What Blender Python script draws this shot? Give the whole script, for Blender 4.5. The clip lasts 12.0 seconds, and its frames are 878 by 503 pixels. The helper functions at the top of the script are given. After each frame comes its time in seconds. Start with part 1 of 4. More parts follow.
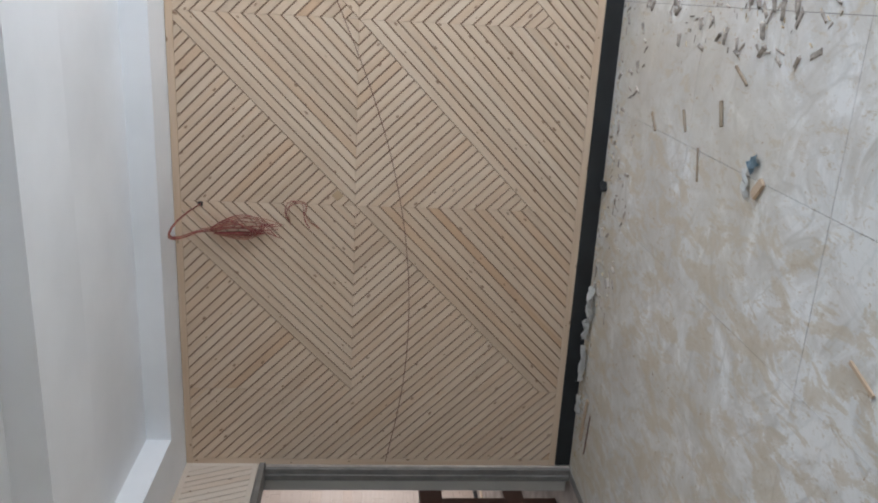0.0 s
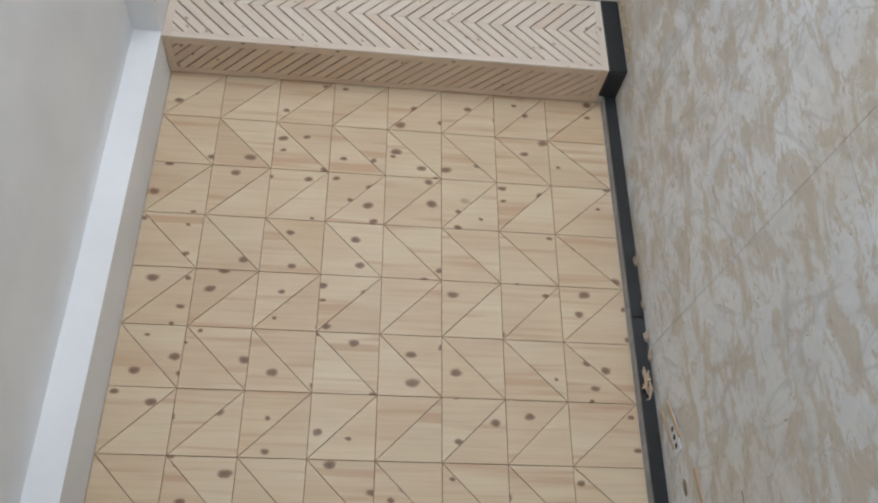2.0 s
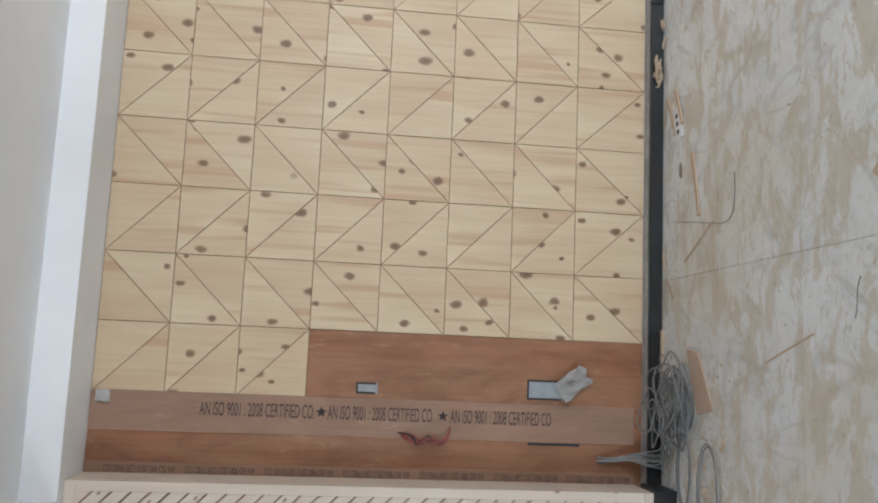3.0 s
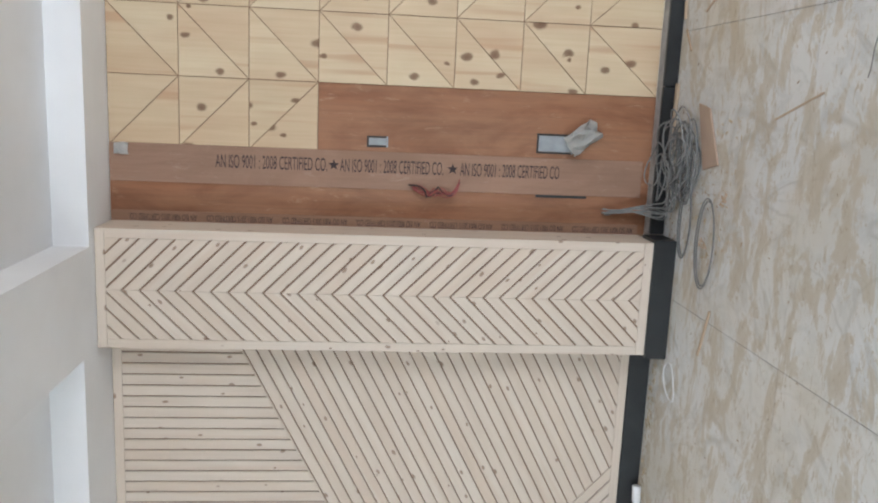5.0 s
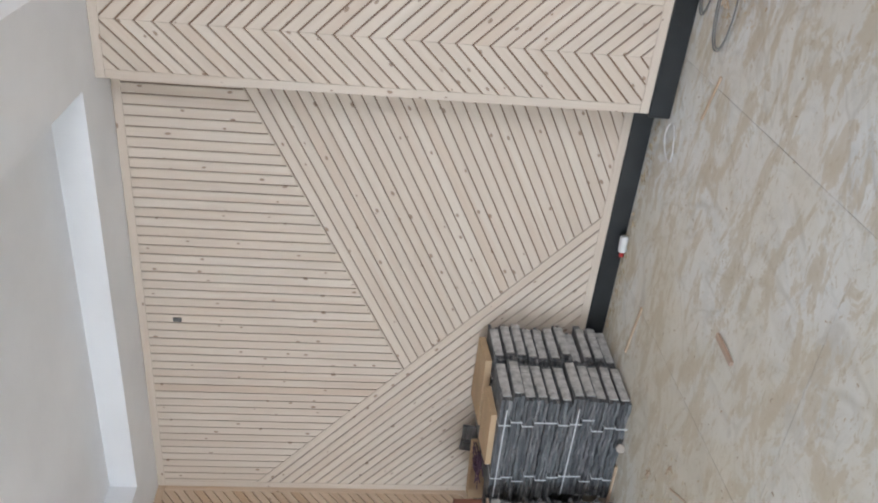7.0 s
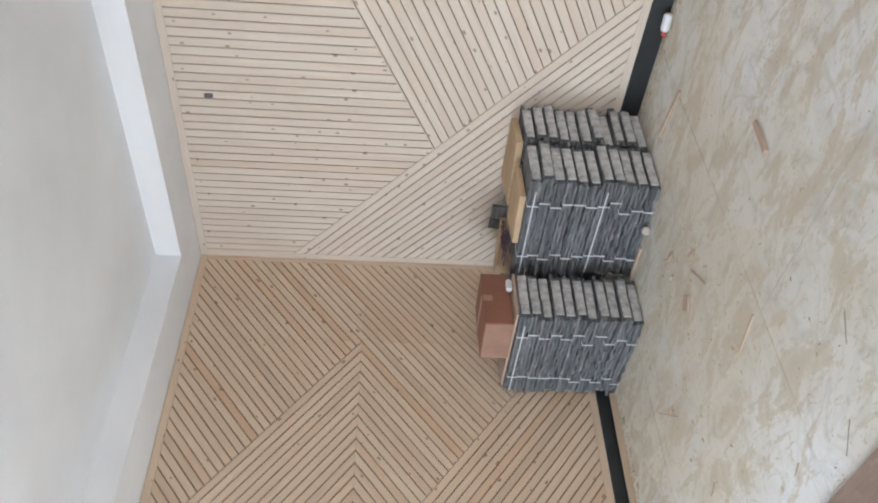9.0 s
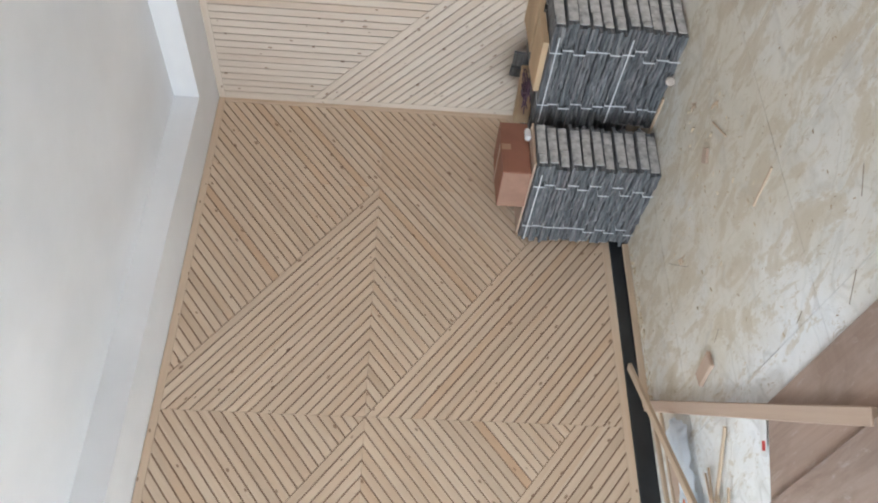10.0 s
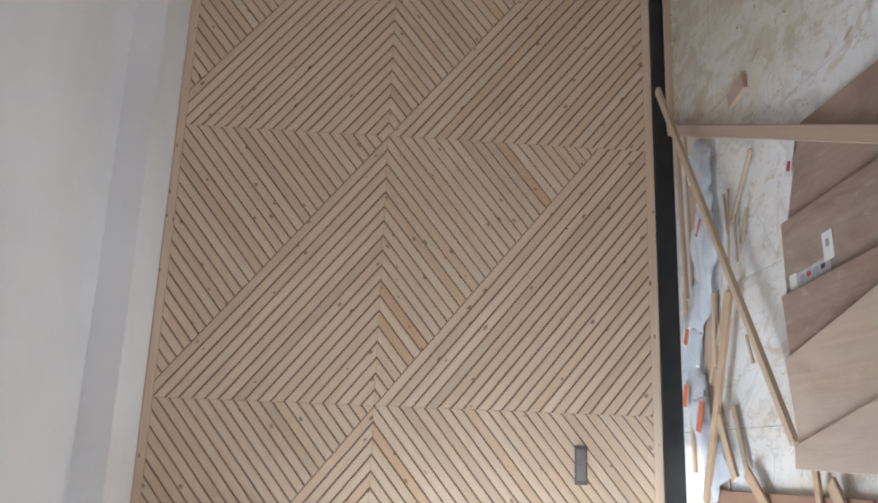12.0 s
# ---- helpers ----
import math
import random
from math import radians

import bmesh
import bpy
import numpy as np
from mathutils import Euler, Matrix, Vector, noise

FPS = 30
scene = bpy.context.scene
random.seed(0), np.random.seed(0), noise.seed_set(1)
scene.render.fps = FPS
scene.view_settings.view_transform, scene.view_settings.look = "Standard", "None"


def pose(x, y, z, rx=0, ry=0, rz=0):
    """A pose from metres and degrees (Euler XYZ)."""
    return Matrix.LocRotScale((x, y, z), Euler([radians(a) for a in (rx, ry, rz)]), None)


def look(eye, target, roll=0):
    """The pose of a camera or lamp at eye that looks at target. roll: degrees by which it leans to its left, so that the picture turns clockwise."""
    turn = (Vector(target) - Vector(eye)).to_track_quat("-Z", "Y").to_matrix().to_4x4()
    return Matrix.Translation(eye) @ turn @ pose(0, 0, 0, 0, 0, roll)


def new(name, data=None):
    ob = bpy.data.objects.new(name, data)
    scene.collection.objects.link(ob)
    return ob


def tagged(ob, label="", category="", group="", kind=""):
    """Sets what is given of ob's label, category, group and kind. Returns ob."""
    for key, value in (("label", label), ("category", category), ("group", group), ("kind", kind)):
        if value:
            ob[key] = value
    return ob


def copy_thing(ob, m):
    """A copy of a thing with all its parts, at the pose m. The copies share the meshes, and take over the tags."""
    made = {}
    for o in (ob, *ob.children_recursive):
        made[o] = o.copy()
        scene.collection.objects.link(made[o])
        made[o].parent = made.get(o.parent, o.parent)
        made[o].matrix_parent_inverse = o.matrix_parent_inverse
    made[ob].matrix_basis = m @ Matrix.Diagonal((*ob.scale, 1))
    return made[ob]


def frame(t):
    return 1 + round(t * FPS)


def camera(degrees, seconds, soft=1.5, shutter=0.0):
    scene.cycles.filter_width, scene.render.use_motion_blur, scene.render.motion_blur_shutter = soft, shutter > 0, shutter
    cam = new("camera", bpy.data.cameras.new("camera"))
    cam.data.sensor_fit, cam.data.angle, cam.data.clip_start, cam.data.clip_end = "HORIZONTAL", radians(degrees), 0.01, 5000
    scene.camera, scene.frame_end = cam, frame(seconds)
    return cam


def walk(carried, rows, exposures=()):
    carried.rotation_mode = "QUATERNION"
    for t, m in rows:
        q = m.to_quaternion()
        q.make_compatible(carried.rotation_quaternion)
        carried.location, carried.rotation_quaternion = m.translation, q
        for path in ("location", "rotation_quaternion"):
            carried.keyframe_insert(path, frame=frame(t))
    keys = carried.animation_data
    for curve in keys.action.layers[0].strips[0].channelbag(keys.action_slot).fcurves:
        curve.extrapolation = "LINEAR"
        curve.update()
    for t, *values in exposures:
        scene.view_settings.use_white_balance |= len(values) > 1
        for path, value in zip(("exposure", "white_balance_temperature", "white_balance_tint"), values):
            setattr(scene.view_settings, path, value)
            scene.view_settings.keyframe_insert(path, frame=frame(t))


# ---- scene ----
cam = camera(57.1, 12.0, 2.0)
PATH = [
    (0, (-2.631, -2.973, 1.378), (-0.736, -2.358, 1.205), -88.4),
    (0.5, (-2.724, -3.399, 1.424), (-0.976, -2.45, 1.21), -87.0),
    (0.8, (-2.852, -3.544, 1.42), (-1.227, -2.394, 1.22), -86.6),
    (1, (-2.926, -3.589, 1.416), (-1.397, -2.312, 1.233), -86.3),
    (1.3, (-2.965, -3.604, 1.411), (-1.623, -2.132, 1.241), -86.3),
    (1.5, (-2.992, -3.601, 1.413), (-1.762, -2.034, 1.228), -86.2),
    (1.7, (-3.0, -3.6, 1.419), (-1.884, -1.951, 1.23), -86.6),
    (2, (-3.011, -3.614, 1.433), (-2.061, -1.865, 1.231), -86.9),
    (2.1, (-3.025, -3.622, 1.436), (-2.153, -1.834, 1.228), -87.4),
    (2.5, (-3.109, -3.658, 1.459), (-2.564, -1.748, 1.228), -86.6),
    (2.7, (-3.131, -3.658, 1.467), (-2.723, -1.713, 1.24), -86.5),
    (3, (-3.14, -3.652, 1.477), (-2.881, -1.683, 1.241), -86.7),
    (3.2, (-3.144, -3.657, 1.475), (-2.954, -1.681, 1.238), -86.7),
    (4.8, (-3.105, -3.676, 1.402), (-3.397, -1.708, 1.202), -88.3),
    (5, (-3.092, -3.677, 1.4), (-3.462, -1.721, 1.207), -88.5),
    (5.5, (-3.074, -3.662, 1.395), (-3.655, -1.758, 1.197), -88.3),
    (6, (-3.039, -3.645, 1.399), (-3.807, -1.81, 1.192), -88.1),
    (6.5, (-2.995, -3.631, 1.384), (-3.9, -1.86, 1.175), -87.8),
    (6.7, (-2.986, -3.629, 1.381), (-3.933, -1.88, 1.175), -87.6),
    (8.3, (-2.946, -3.6, 1.367), (-4.218, -2.067, 1.191), -87.4),
    (8.5, (-2.945, -3.601, 1.366), (-4.25, -2.095, 1.197), -87.6),
    (9, (-2.96, -3.61, 1.367), (-4.406, -2.236, 1.224), -87.7),
    (9.5, (-2.938, -3.623, 1.373), (-4.522, -2.411, 1.228), -87.6),
    (10, (-2.957, -3.653, 1.373), (-4.63, -2.563, 1.254), -87.0),
    (10.5, (-2.965, -3.684, 1.402), (-4.724, -2.736, 1.308), -86.3),
    (11, (-2.977, -3.691, 1.413), (-4.802, -2.881, 1.306), -86.5),
    (11.5, (-2.992, -3.705, 1.411), (-4.879, -3.052, 1.302), -86.7),
    (12, (-3.01, -3.707, 1.413), (-4.944, -3.213, 1.297), -87.1),
]

EXPOSURE = [(0.0, -0.50, 6340, 11), (1.0, -0.12, 6400, 11), (2.0, -0.28, 6440, 11), (3.0, -0.01, 6460, 11), (5.0, 0.20, 6580, 12), (6.5, 0.18, 6560, 14), (8.5, 0.36, 6540, 14), (9.5, 0.43, 6560, 13), (10.5, 0.26, 6580, 13), (11.3, 0.06, 6620, 15), (12.0, -0.48, 6740, 18)]
walk(cam, [(t, look(e, a, r)) for t, e, a, r in PATH], EXPOSURE)

# ---- world and light ----
world = bpy.data.worlds.new("sky")
scene.world = world
world.use_nodes = True
wn = world.node_tree
sky = wn.nodes.new("ShaderNodeTexSky")
sky.sky_type, sky.sun_disc = "NISHITA", False
sky.sun_elevation, sky.sun_rotation = radians(51), radians(180)
wn.links.new(sky.outputs[0], wn.nodes["Background"].inputs[0])
wn.nodes["Background"].inputs[1].default_value = 0.10

sun = new("sun", bpy.data.lights.new("sun", "SUN"))
sun.data.energy, sun.data.angle, sun.data.color = 5.0, radians(0.5), (1.0, 0.95, 0.87)
sun.matrix_world = look((-6.3, -11.62, 9.9), (-6.68, -3.62, 0.0))


def area_lamp(name, eye, target, sx, sy, watts, color):
    lamp = new(name, bpy.data.lights.new(name, "AREA"))
    lamp.data.shape, lamp.data.size, lamp.data.size_y = "RECTANGLE", sx, sy
    lamp.data.energy, lamp.data.color = watts, color
    lamp.matrix_world = look(eye, target)
    return lamp


# daylight of the wide window behind the walker
area_lamp("daylight_south", (0.45, -5.4, 1.28), (0.1, 0, 1.55), 2.6, 2.2, 150, (0.83, 0.91, 1.0))
area_lamp("daylight_side_door", (-6.35, -5.4, 1.0), (-6.25, -3.6, -0.9), 0.8, 1.6, 115, (0.74, 0.89, 1.0))
# fill lamp added to brighten the room next door; no window is built there
area_lamp("daylight_next_room", (6.7, 1.5, 1.4), (3.0, 1.6, 1.2), 1.2, 1.6, 56, (0.95, 0.97, 1.0))


# ---- materials ----
def material(name, rough=0.6, metal=0.0):
    m = bpy.data.materials.new(name)
    m.use_nodes = True
    nt = m.node_tree
    b = nt.nodes["Principled BSDF"]
    b.inputs["Roughness"].default_value, b.inputs["Metallic"].default_value = rough, metal
    return m, nt, b


def ramp(nt, fac, stops):
    r = nt.nodes.new("ShaderNodeValToRGB")
    while len(r.color_ramp.elements) < len(stops):
        r.color_ramp.elements.new(0.5)
    for e, (p, c) in zip(r.color_ramp.elements, stops):
        e.position, e.color = p, (*c, 1)
    nt.links.new(fac, r.inputs[0])
    return r.outputs[0]


def noise_tex(nt, vec, scale, detail=4, rough=0.55, dist=0.0):
    n = nt.nodes.new("ShaderNodeTexNoise")
    n.inputs["Scale"].default_value, n.inputs["Detail"].default_value = scale, detail
    n.inputs["Roughness"].default_value, n.inputs["Distortion"].default_value = rough, dist
    nt.links.new(vec, n.inputs["Vector"])
    return n.outputs[0]


def mixed(nt, a, b, fac, mode="MIX"):
    x = nt.nodes.new("ShaderNodeMix")
    x.data_type, x.blend_type = "RGBA", mode
    for s, v in ((x.inputs[0], fac), (x.inputs[6], a), (x.inputs[7], b)):
        if isinstance(v, (int, float)):
            s.default_value = v
        elif isinstance(v, tuple):
            s.default_value = (*v, 1)
        else:
            nt.links.new(v, s)
    return x.outputs[2]


def bump(nt, b, height, strength, dist=0.002):
    n = nt.nodes.new("ShaderNodeBump")
    n.inputs["Strength"].default_value, n.inputs["Distance"].default_value = strength, dist
    nt.links.new(height, n.inputs["Height"])
    nt.links.new(n.outputs[0], b.inputs["Normal"])


def object_vec(nt, scale=(1, 1, 1), shift=0.0):
    """Object coordinates, stretched; shift moves them at random from object to object."""
    tc = nt.nodes.new("ShaderNodeTexCoord")
    out = tc.outputs["Object"]
    if shift:
        oi = nt.nodes.new("ShaderNodeObjectInfo")
        mul = nt.nodes.new("ShaderNodeVectorMath")
        mul.operation = "MULTIPLY_ADD"
        mul.inputs[1].default_value = (shift, shift * 1.7, shift * 0.6)
        nt.links.new(oi.outputs["Random"], mul.inputs[0])
        nt.links.new(out, mul.inputs[2])
        out = mul.outputs[0]
    mp = nt.nodes.new("ShaderNodeMapping")
    mp.inputs["Scale"].default_value = scale
    nt.links.new(out, mp.inputs["Vector"])
    return mp.outputs[0]


def object_random(nt):
    return nt.nodes.new("ShaderNodeObjectInfo").outputs["Random"]


def wood(name, light, dark, tone, knots=0.0, rough=0.55, knot_scale=(5, 9, 9), knot_color=(0.16, 0.075, 0.03), share=0.46, vary=1.0, strong=1.0):
    """Planed softwood: grain along local x, drifting tone from piece to piece, dark knots."""
    m, nt, b = material(name, rough)
    grain = noise_tex(nt, object_vec(nt, (2.2, 55, 55), 37), 1.0, 5, 0.6, 0.4)
    col = ramp(nt, grain, [(0.28, dark), (0.62, light)])
    broad = noise_tex(nt, object_vec(nt, (1.1, 5, 5), 21), 1.0, 3)
    col = mixed(nt, col, ramp(nt, broad, [(0.35, tone), (0.7, light)]), 0.45)
    piece = ramp(nt, object_random(nt), [(0.0, (0.86, 0.83, 0.80)), (0.15, (0.97, 0.96, 0.95)), (0.5, (1, 1, 1)), (0.93, (0.95, 0.92, 0.89)), (0.975, (0.92, 0.83, 0.75)), (1.0, (0.86, 0.72, 0.61))])
    col = mixed(nt, col, piece, vary, "MULTIPLY")
    if knots:
        v = nt.nodes.new("ShaderNodeTexVoronoi")
        v.feature, v.voronoi_dimensions, v.inputs["Scale"].default_value = "F1", "2D", 1.0
        wob = noise_tex(nt, object_vec(nt, (18, 18, 18), 11), 1.0, 2)
        add = nt.nodes.new("ShaderNodeVectorMath")
        add.operation = "MULTIPLY_ADD"
        add.inputs[1].default_value = (0.16, 0.16, 0.16)
        nt.links.new(wob, add.inputs[0])
        nt.links.new(object_vec(nt, knot_scale, 53), add.inputs[2])
        nt.links.new(add.outputs[0], v.inputs["Vector"])
        sep = nt.nodes.new("ShaderNodeSeparateColor")
        nt.links.new(v.outputs["Color"], sep.inputs[0])
        size = nt.nodes.new("ShaderNodeMath")
        size.operation, size.inputs[1].default_value, size.inputs[2].default_value = "MULTIPLY_ADD", 0.8, 0.55
        nt.links.new(sep.outputs[1], size.inputs[0])
        far = nt.nodes.new("ShaderNodeMath")
        far.operation = "DIVIDE"
        nt.links.new(v.outputs["Distance"], far.inputs[0])
        nt.links.new(size.outputs[0], far.inputs[1])
        ring = ramp(nt, far.outputs[0], [(0.0, (1, 1, 1)), (knots * 0.8, (0.8, 0.8, 0.8)), (knots, (0.3, 0.3, 0.3)), (knots * 1.3, (0, 0, 0))])
        some = ramp(nt, sep.outputs[0], [(share, (0, 0, 0)), (share + 0.03, (1, 1, 1))])
        mask = mixed(nt, mixed(nt, ring, some, 1.0, "MULTIPLY"), (strong, strong, strong), 1.0, "MULTIPLY")
        streak = noise_tex(nt, object_vec(nt, (0.9, 16, 16), 29), 1.0, 2)
        col = mixed(nt, col, tone, ramp(nt, streak, [(0.56, (0, 0, 0)), (0.68, (0.75, 0.75, 0.75))]))
        col = mixed(nt, col, knot_color, mask)
    nt.links.new(col, b.inputs["Base Color"])
    bump(nt, b, grain, 0.25, 0.001)
    return m


PINE = wood("pine_slats", (0.70, 0.57, 0.44), (0.60, 0.46, 0.34), (0.62, 0.45, 0.31), 0.085, 0.55, (8, 14, 14), (0.19, 0.09, 0.045), 0.74, 1.0, 0.85)
PINE_NEXT = wood("pinkish_spruce_boards", (0.62, 0.51, 0.44), (0.53, 0.42, 0.35), (0.54, 0.42, 0.35), 0.085, 0.6, (8, 14, 14), (0.22, 0.12, 0.08), 0.74, 0.4, 0.7)
PINE_PALE = wood("pale_spruce_slats", (0.685, 0.605, 0.52), (0.615, 0.53, 0.44), (0.61, 0.495, 0.40), 0.085, 0.55, (8, 14, 14), (0.24, 0.135, 0.08), 0.68, 0.45, 0.85)
KNOTTY = wood("knotty_pine_board", (0.67, 0.555, 0.385), (0.58, 0.462, 0.30), (0.50, 0.31, 0.19), 0.108, 0.5, (4.8, 7.0, 7.0), (0.15, 0.065, 0.032), 0.38, 0.5, 0.92)
# much darker than the slats: the shade inside the grooves is in this colour
GROOVE_SHADE = wood("groove_shade_wood", (0.30, 0.19, 0.12), (0.22, 0.135, 0.085), (0.26, 0.16, 0.10))
PLY = wood("red_plywood", (0.31, 0.128, 0.06), (0.20, 0.077, 0.036), (0.42, 0.245, 0.15), 0.0, 0.5)
PLY_PALE = wood("pale_plywood", (0.335, 0.20, 0.138), (0.27, 0.155, 0.105), (0.30, 0.185, 0.13), 0.0, 0.6)
BROWN_BOARD = wood("brown_board", (0.15, 0.075, 0.052), (0.11, 0.052, 0.036), (0.13, 0.062, 0.045), 0.0, 0.5)


def weathered(m, light, amount, dark=(0.75, 0.72, 0.70)):
    """Glue blotches, darker patches and pale scuffs over a plywood face."""
    nt = m.node_tree
    sock = nt.nodes["Principled BSDF"].inputs["Base Color"]
    col = sock.links[0].from_socket
    blot = noise_tex(nt, object_vec(nt, (2.2, 5, 5), 9), 1.0, 6, 0.65, 0.8)
    col = mixed(nt, col, ramp(nt, blot, [(0.36, dark), (0.56, (1, 1, 1))]), 1.0, "MULTIPLY")
    scuff = noise_tex(nt, object_vec(nt, (9, 26, 26), 5), 1.0, 8, 0.75, 0.5)
    col = mixed(nt, col, light, ramp(nt, scuff, [(0.58, (0, 0, 0)), (0.70, (amount, amount, amount))]))
    nt.links.new(col, sock)


weathered(PLY, (0.46, 0.30, 0.20), 0.6)
DUSTY_PLY = wood("dusty_plywood", (0.34, 0.235, 0.185), (0.24, 0.155, 0.12), (0.42, 0.34, 0.295), 0.0, 0.75)
TAN_PLY = wood("tan_plywood", (0.49, 0.375, 0.295), (0.40, 0.295, 0.225), (0.53, 0.45, 0.385), 0.0, 0.7)
weathered(PLY_PALE, (0.44, 0.33, 0.26), 0.45, (0.86, 0.84, 0.82))
weathered(DUSTY_PLY, (0.50, 0.43, 0.38), 0.6)
weathered(TAN_PLY, (0.60, 0.52, 0.45), 0.5, (0.88, 0.86, 0.84))
CARD_PANEL = wood("packing_board", (0.47, 0.35, 0.27), (0.41, 0.30, 0.23), (0.44, 0.32, 0.245), 0.0, 0.7)


def painted(name, base, rough=0.7, vary=0.06, scale=3.0):
    m, nt, b = material(name, rough)
    n = noise_tex(nt, object_vec(nt), scale, 5)
    lo = tuple(c * (1 - vary) for c in base)
    nt.links.new(ramp(nt, n, [(0.35, lo), (0.65, base)]), b.inputs["Base Color"])
    bump(nt, b, noise_tex(nt, object_vec(nt), 60, 3), 0.08, 0.001)
    return m


WHITE = painted("white_putty", (0.86, 0.87, 0.885), 0.75, 0.11, 1.1)
WALL_PAINT = painted("cream_wall", (0.74, 0.72, 0.68), 0.8)
BLACK = painted("black_stone_skirting", (0.022, 0.025, 0.028), 0.38, 0.35, 7)
METAL = painted("grey_door_frame_steel", (0.21, 0.195, 0.18), 0.5, 0.25, 12)
DARK = painted("dark_cable", (0.03, 0.03, 0.03), 0.5)
MORTAR = painted("grey_mortar", (0.40, 0.385, 0.37), 0.9, 0.3, 22)
MORTAR_PALE = painted("pale_plaster", (0.50, 0.44, 0.39), 0.9, 0.25, 18)
INK = painted("stamp_ink", (0.045, 0.03, 0.03), 0.8)


def floor_material():
    m, nt, b = material("dusty_marble_tile", 0.42)
    tc = nt.nodes.new("ShaderNodeTexCoord").outputs["Object"]
    vein = noise_tex(nt, tc, 1.7, 8, 0.62, 1.6)
    col = ramp(nt, vein, [(0.30, (0.73, 0.745, 0.75)), (0.46, (0.80, 0.81, 0.815)), (0.5, (0.70, 0.715, 0.72)), (0.54, (0.80, 0.81, 0.815)), (0.75, (0.76, 0.775, 0.78))])
    piece = ramp(nt, object_random(nt), [(0.0, (0.95, 0.95, 0.95)), (1.0, (1, 1, 1))])
    col = mixed(nt, col, piece, 1.0, "MULTIPLY")
    wp = nt.nodes.new("ShaderNodeNewGeometry").outputs["Position"]
    mp = nt.nodes.new("ShaderNodeMapping")
    mp.inputs["Scale"].default_value, mp.inputs["Rotation"].default_value = (1.6, 3.4, 1), (0, 0, 0.5)
    nt.links.new(wp, mp.inputs["Vector"])
    sep = nt.nodes.new("ShaderNodeSeparateXYZ")
    nt.links.new(wp, sep.inputs[0])
    near = nt.nodes.new("ShaderNodeMapRange")          # sawdust swept towards the sawing place in the west corner
    near.interpolation_type = "SMOOTHSTEP"
    for k, v in ((1, -3.6), (2, -5.8), (3, 0.0), (4, 0.22)):
        near.inputs[k].default_value = v
    nt.links.new(sep.outputs[0], near.inputs[0])
    edge = nt.nodes.new("ShaderNodeMapRange")
    edge.interpolation_type = "SMOOTHSTEP"
    for k, v in ((1, -2.55), (2, -2.1), (3, 0.0), (4, 1.0)):
        edge.inputs[k].default_value = v
    nt.links.new(sep.outputs[1], edge.inputs[0])
    heap = nt.nodes.new("ShaderNodeMath")
    heap.operation = "MULTIPLY"
    nt.links.new(near.outputs[0], heap.inputs[0])
    nt.links.new(edge.outputs[0], heap.inputs[1])
    film = nt.nodes.new("ShaderNodeMath")
    nt.links.new(noise_tex(nt, wp, 0.9, 6, 0.6, 0.4), film.inputs[0])
    nt.links.new(heap.outputs[0], film.inputs[1])
    tread = noise_tex(nt, wp, 0.55, 5, 0.6, 0.8)           # trodden, greyer stretches
    col = mixed(nt, col, ramp(nt, tread, [(0.36, (0.87, 0.87, 0.86)), (0.60, (1.04, 1.04, 1.04))]), 1.0, "MULTIPLY")
    crack = nt.nodes.new("ShaderNodeTexNoise")            # thin grey veins of the marble
    crack.inputs["Scale"].default_value, crack.inputs["Detail"].default_value, crack.inputs["Distortion"].default_value = 1.3, 3, 1.2
    nt.links.new(tc, crack.inputs["Vector"])
    col = mixed(nt, col, (0.40, 0.40, 0.385), ramp(nt, crack.outputs[0], [(0.487, (0, 0, 0)), (0.498, (0.45, 0.45, 0.45)), (0.502, (0.45, 0.45, 0.45)), (0.513, (0, 0, 0))]))
    col = mixed(nt, col, (0.61, 0.54, 0.42), ramp(nt, film.outputs[0], [(0.46, (0.02, 0.02, 0.02)), (0.70, (0.72, 0.72, 0.72))]))
    door = nt.nodes.new("ShaderNodeMapRange")          # brown dust trodden in from the screed of the next room
    door.interpolation_type = "SMOOTHSTEP"
    for k, v in ((1, -1.3), (2, 0.6), (3, 0.0), (4, 0.20)):
        door.inputs[k].default_value = v
    nt.links.new(sep.outputs[0], door.inputs[0])
    trod = nt.nodes.new("ShaderNodeMath")
    nt.links.new(noise_tex(nt, wp, 3.2, 10, 0.70, 0.9), trod.inputs[0])
    nt.links.new(door.outputs[0], trod.inputs[1])
    col = mixed(nt, col, (0.44, 0.41, 0.365), ramp(nt, trod.outputs[0], [(0.56, (0, 0, 0)), (0.64, (0.40, 0.40, 0.40)), (0.80, (0.70, 0.70, 0.70))]))
    swept = nt.nodes.new("ShaderNodeMath")
    swept.operation = "MULTIPLY_ADD"
    swept.inputs[1].default_value = 0.07
    nt.links.new(edge.outputs[0], swept.inputs[0])
    nt.links.new(noise_tex(nt, mp.outputs[0], 2.3, 12, 0.74, 0.5), swept.inputs[2])
    dust = swept.outputs[0]
    col = mixed(nt, col, (0.52, 0.44, 0.325), ramp(nt, dust, [(0.572, (0, 0, 0)), (0.598, (0.50, 0.50, 0.50)), (0.68, (0.66, 0.66, 0.66)), (0.80, (0.80, 0.80, 0.80))]))
    fine = noise_tex(nt, mp.outputs[0], 9, 10, 0.78, 1.4)
    col = mixed(nt, col, (0.44, 0.36, 0.255), ramp(nt, fine, [(0.565, (0, 0, 0)), (0.59, (0.52, 0.52, 0.52)), (0.66, (0.72, 0.72, 0.72))]))
    speck = noise_tex(nt, wp, 70, 4, 0.7)
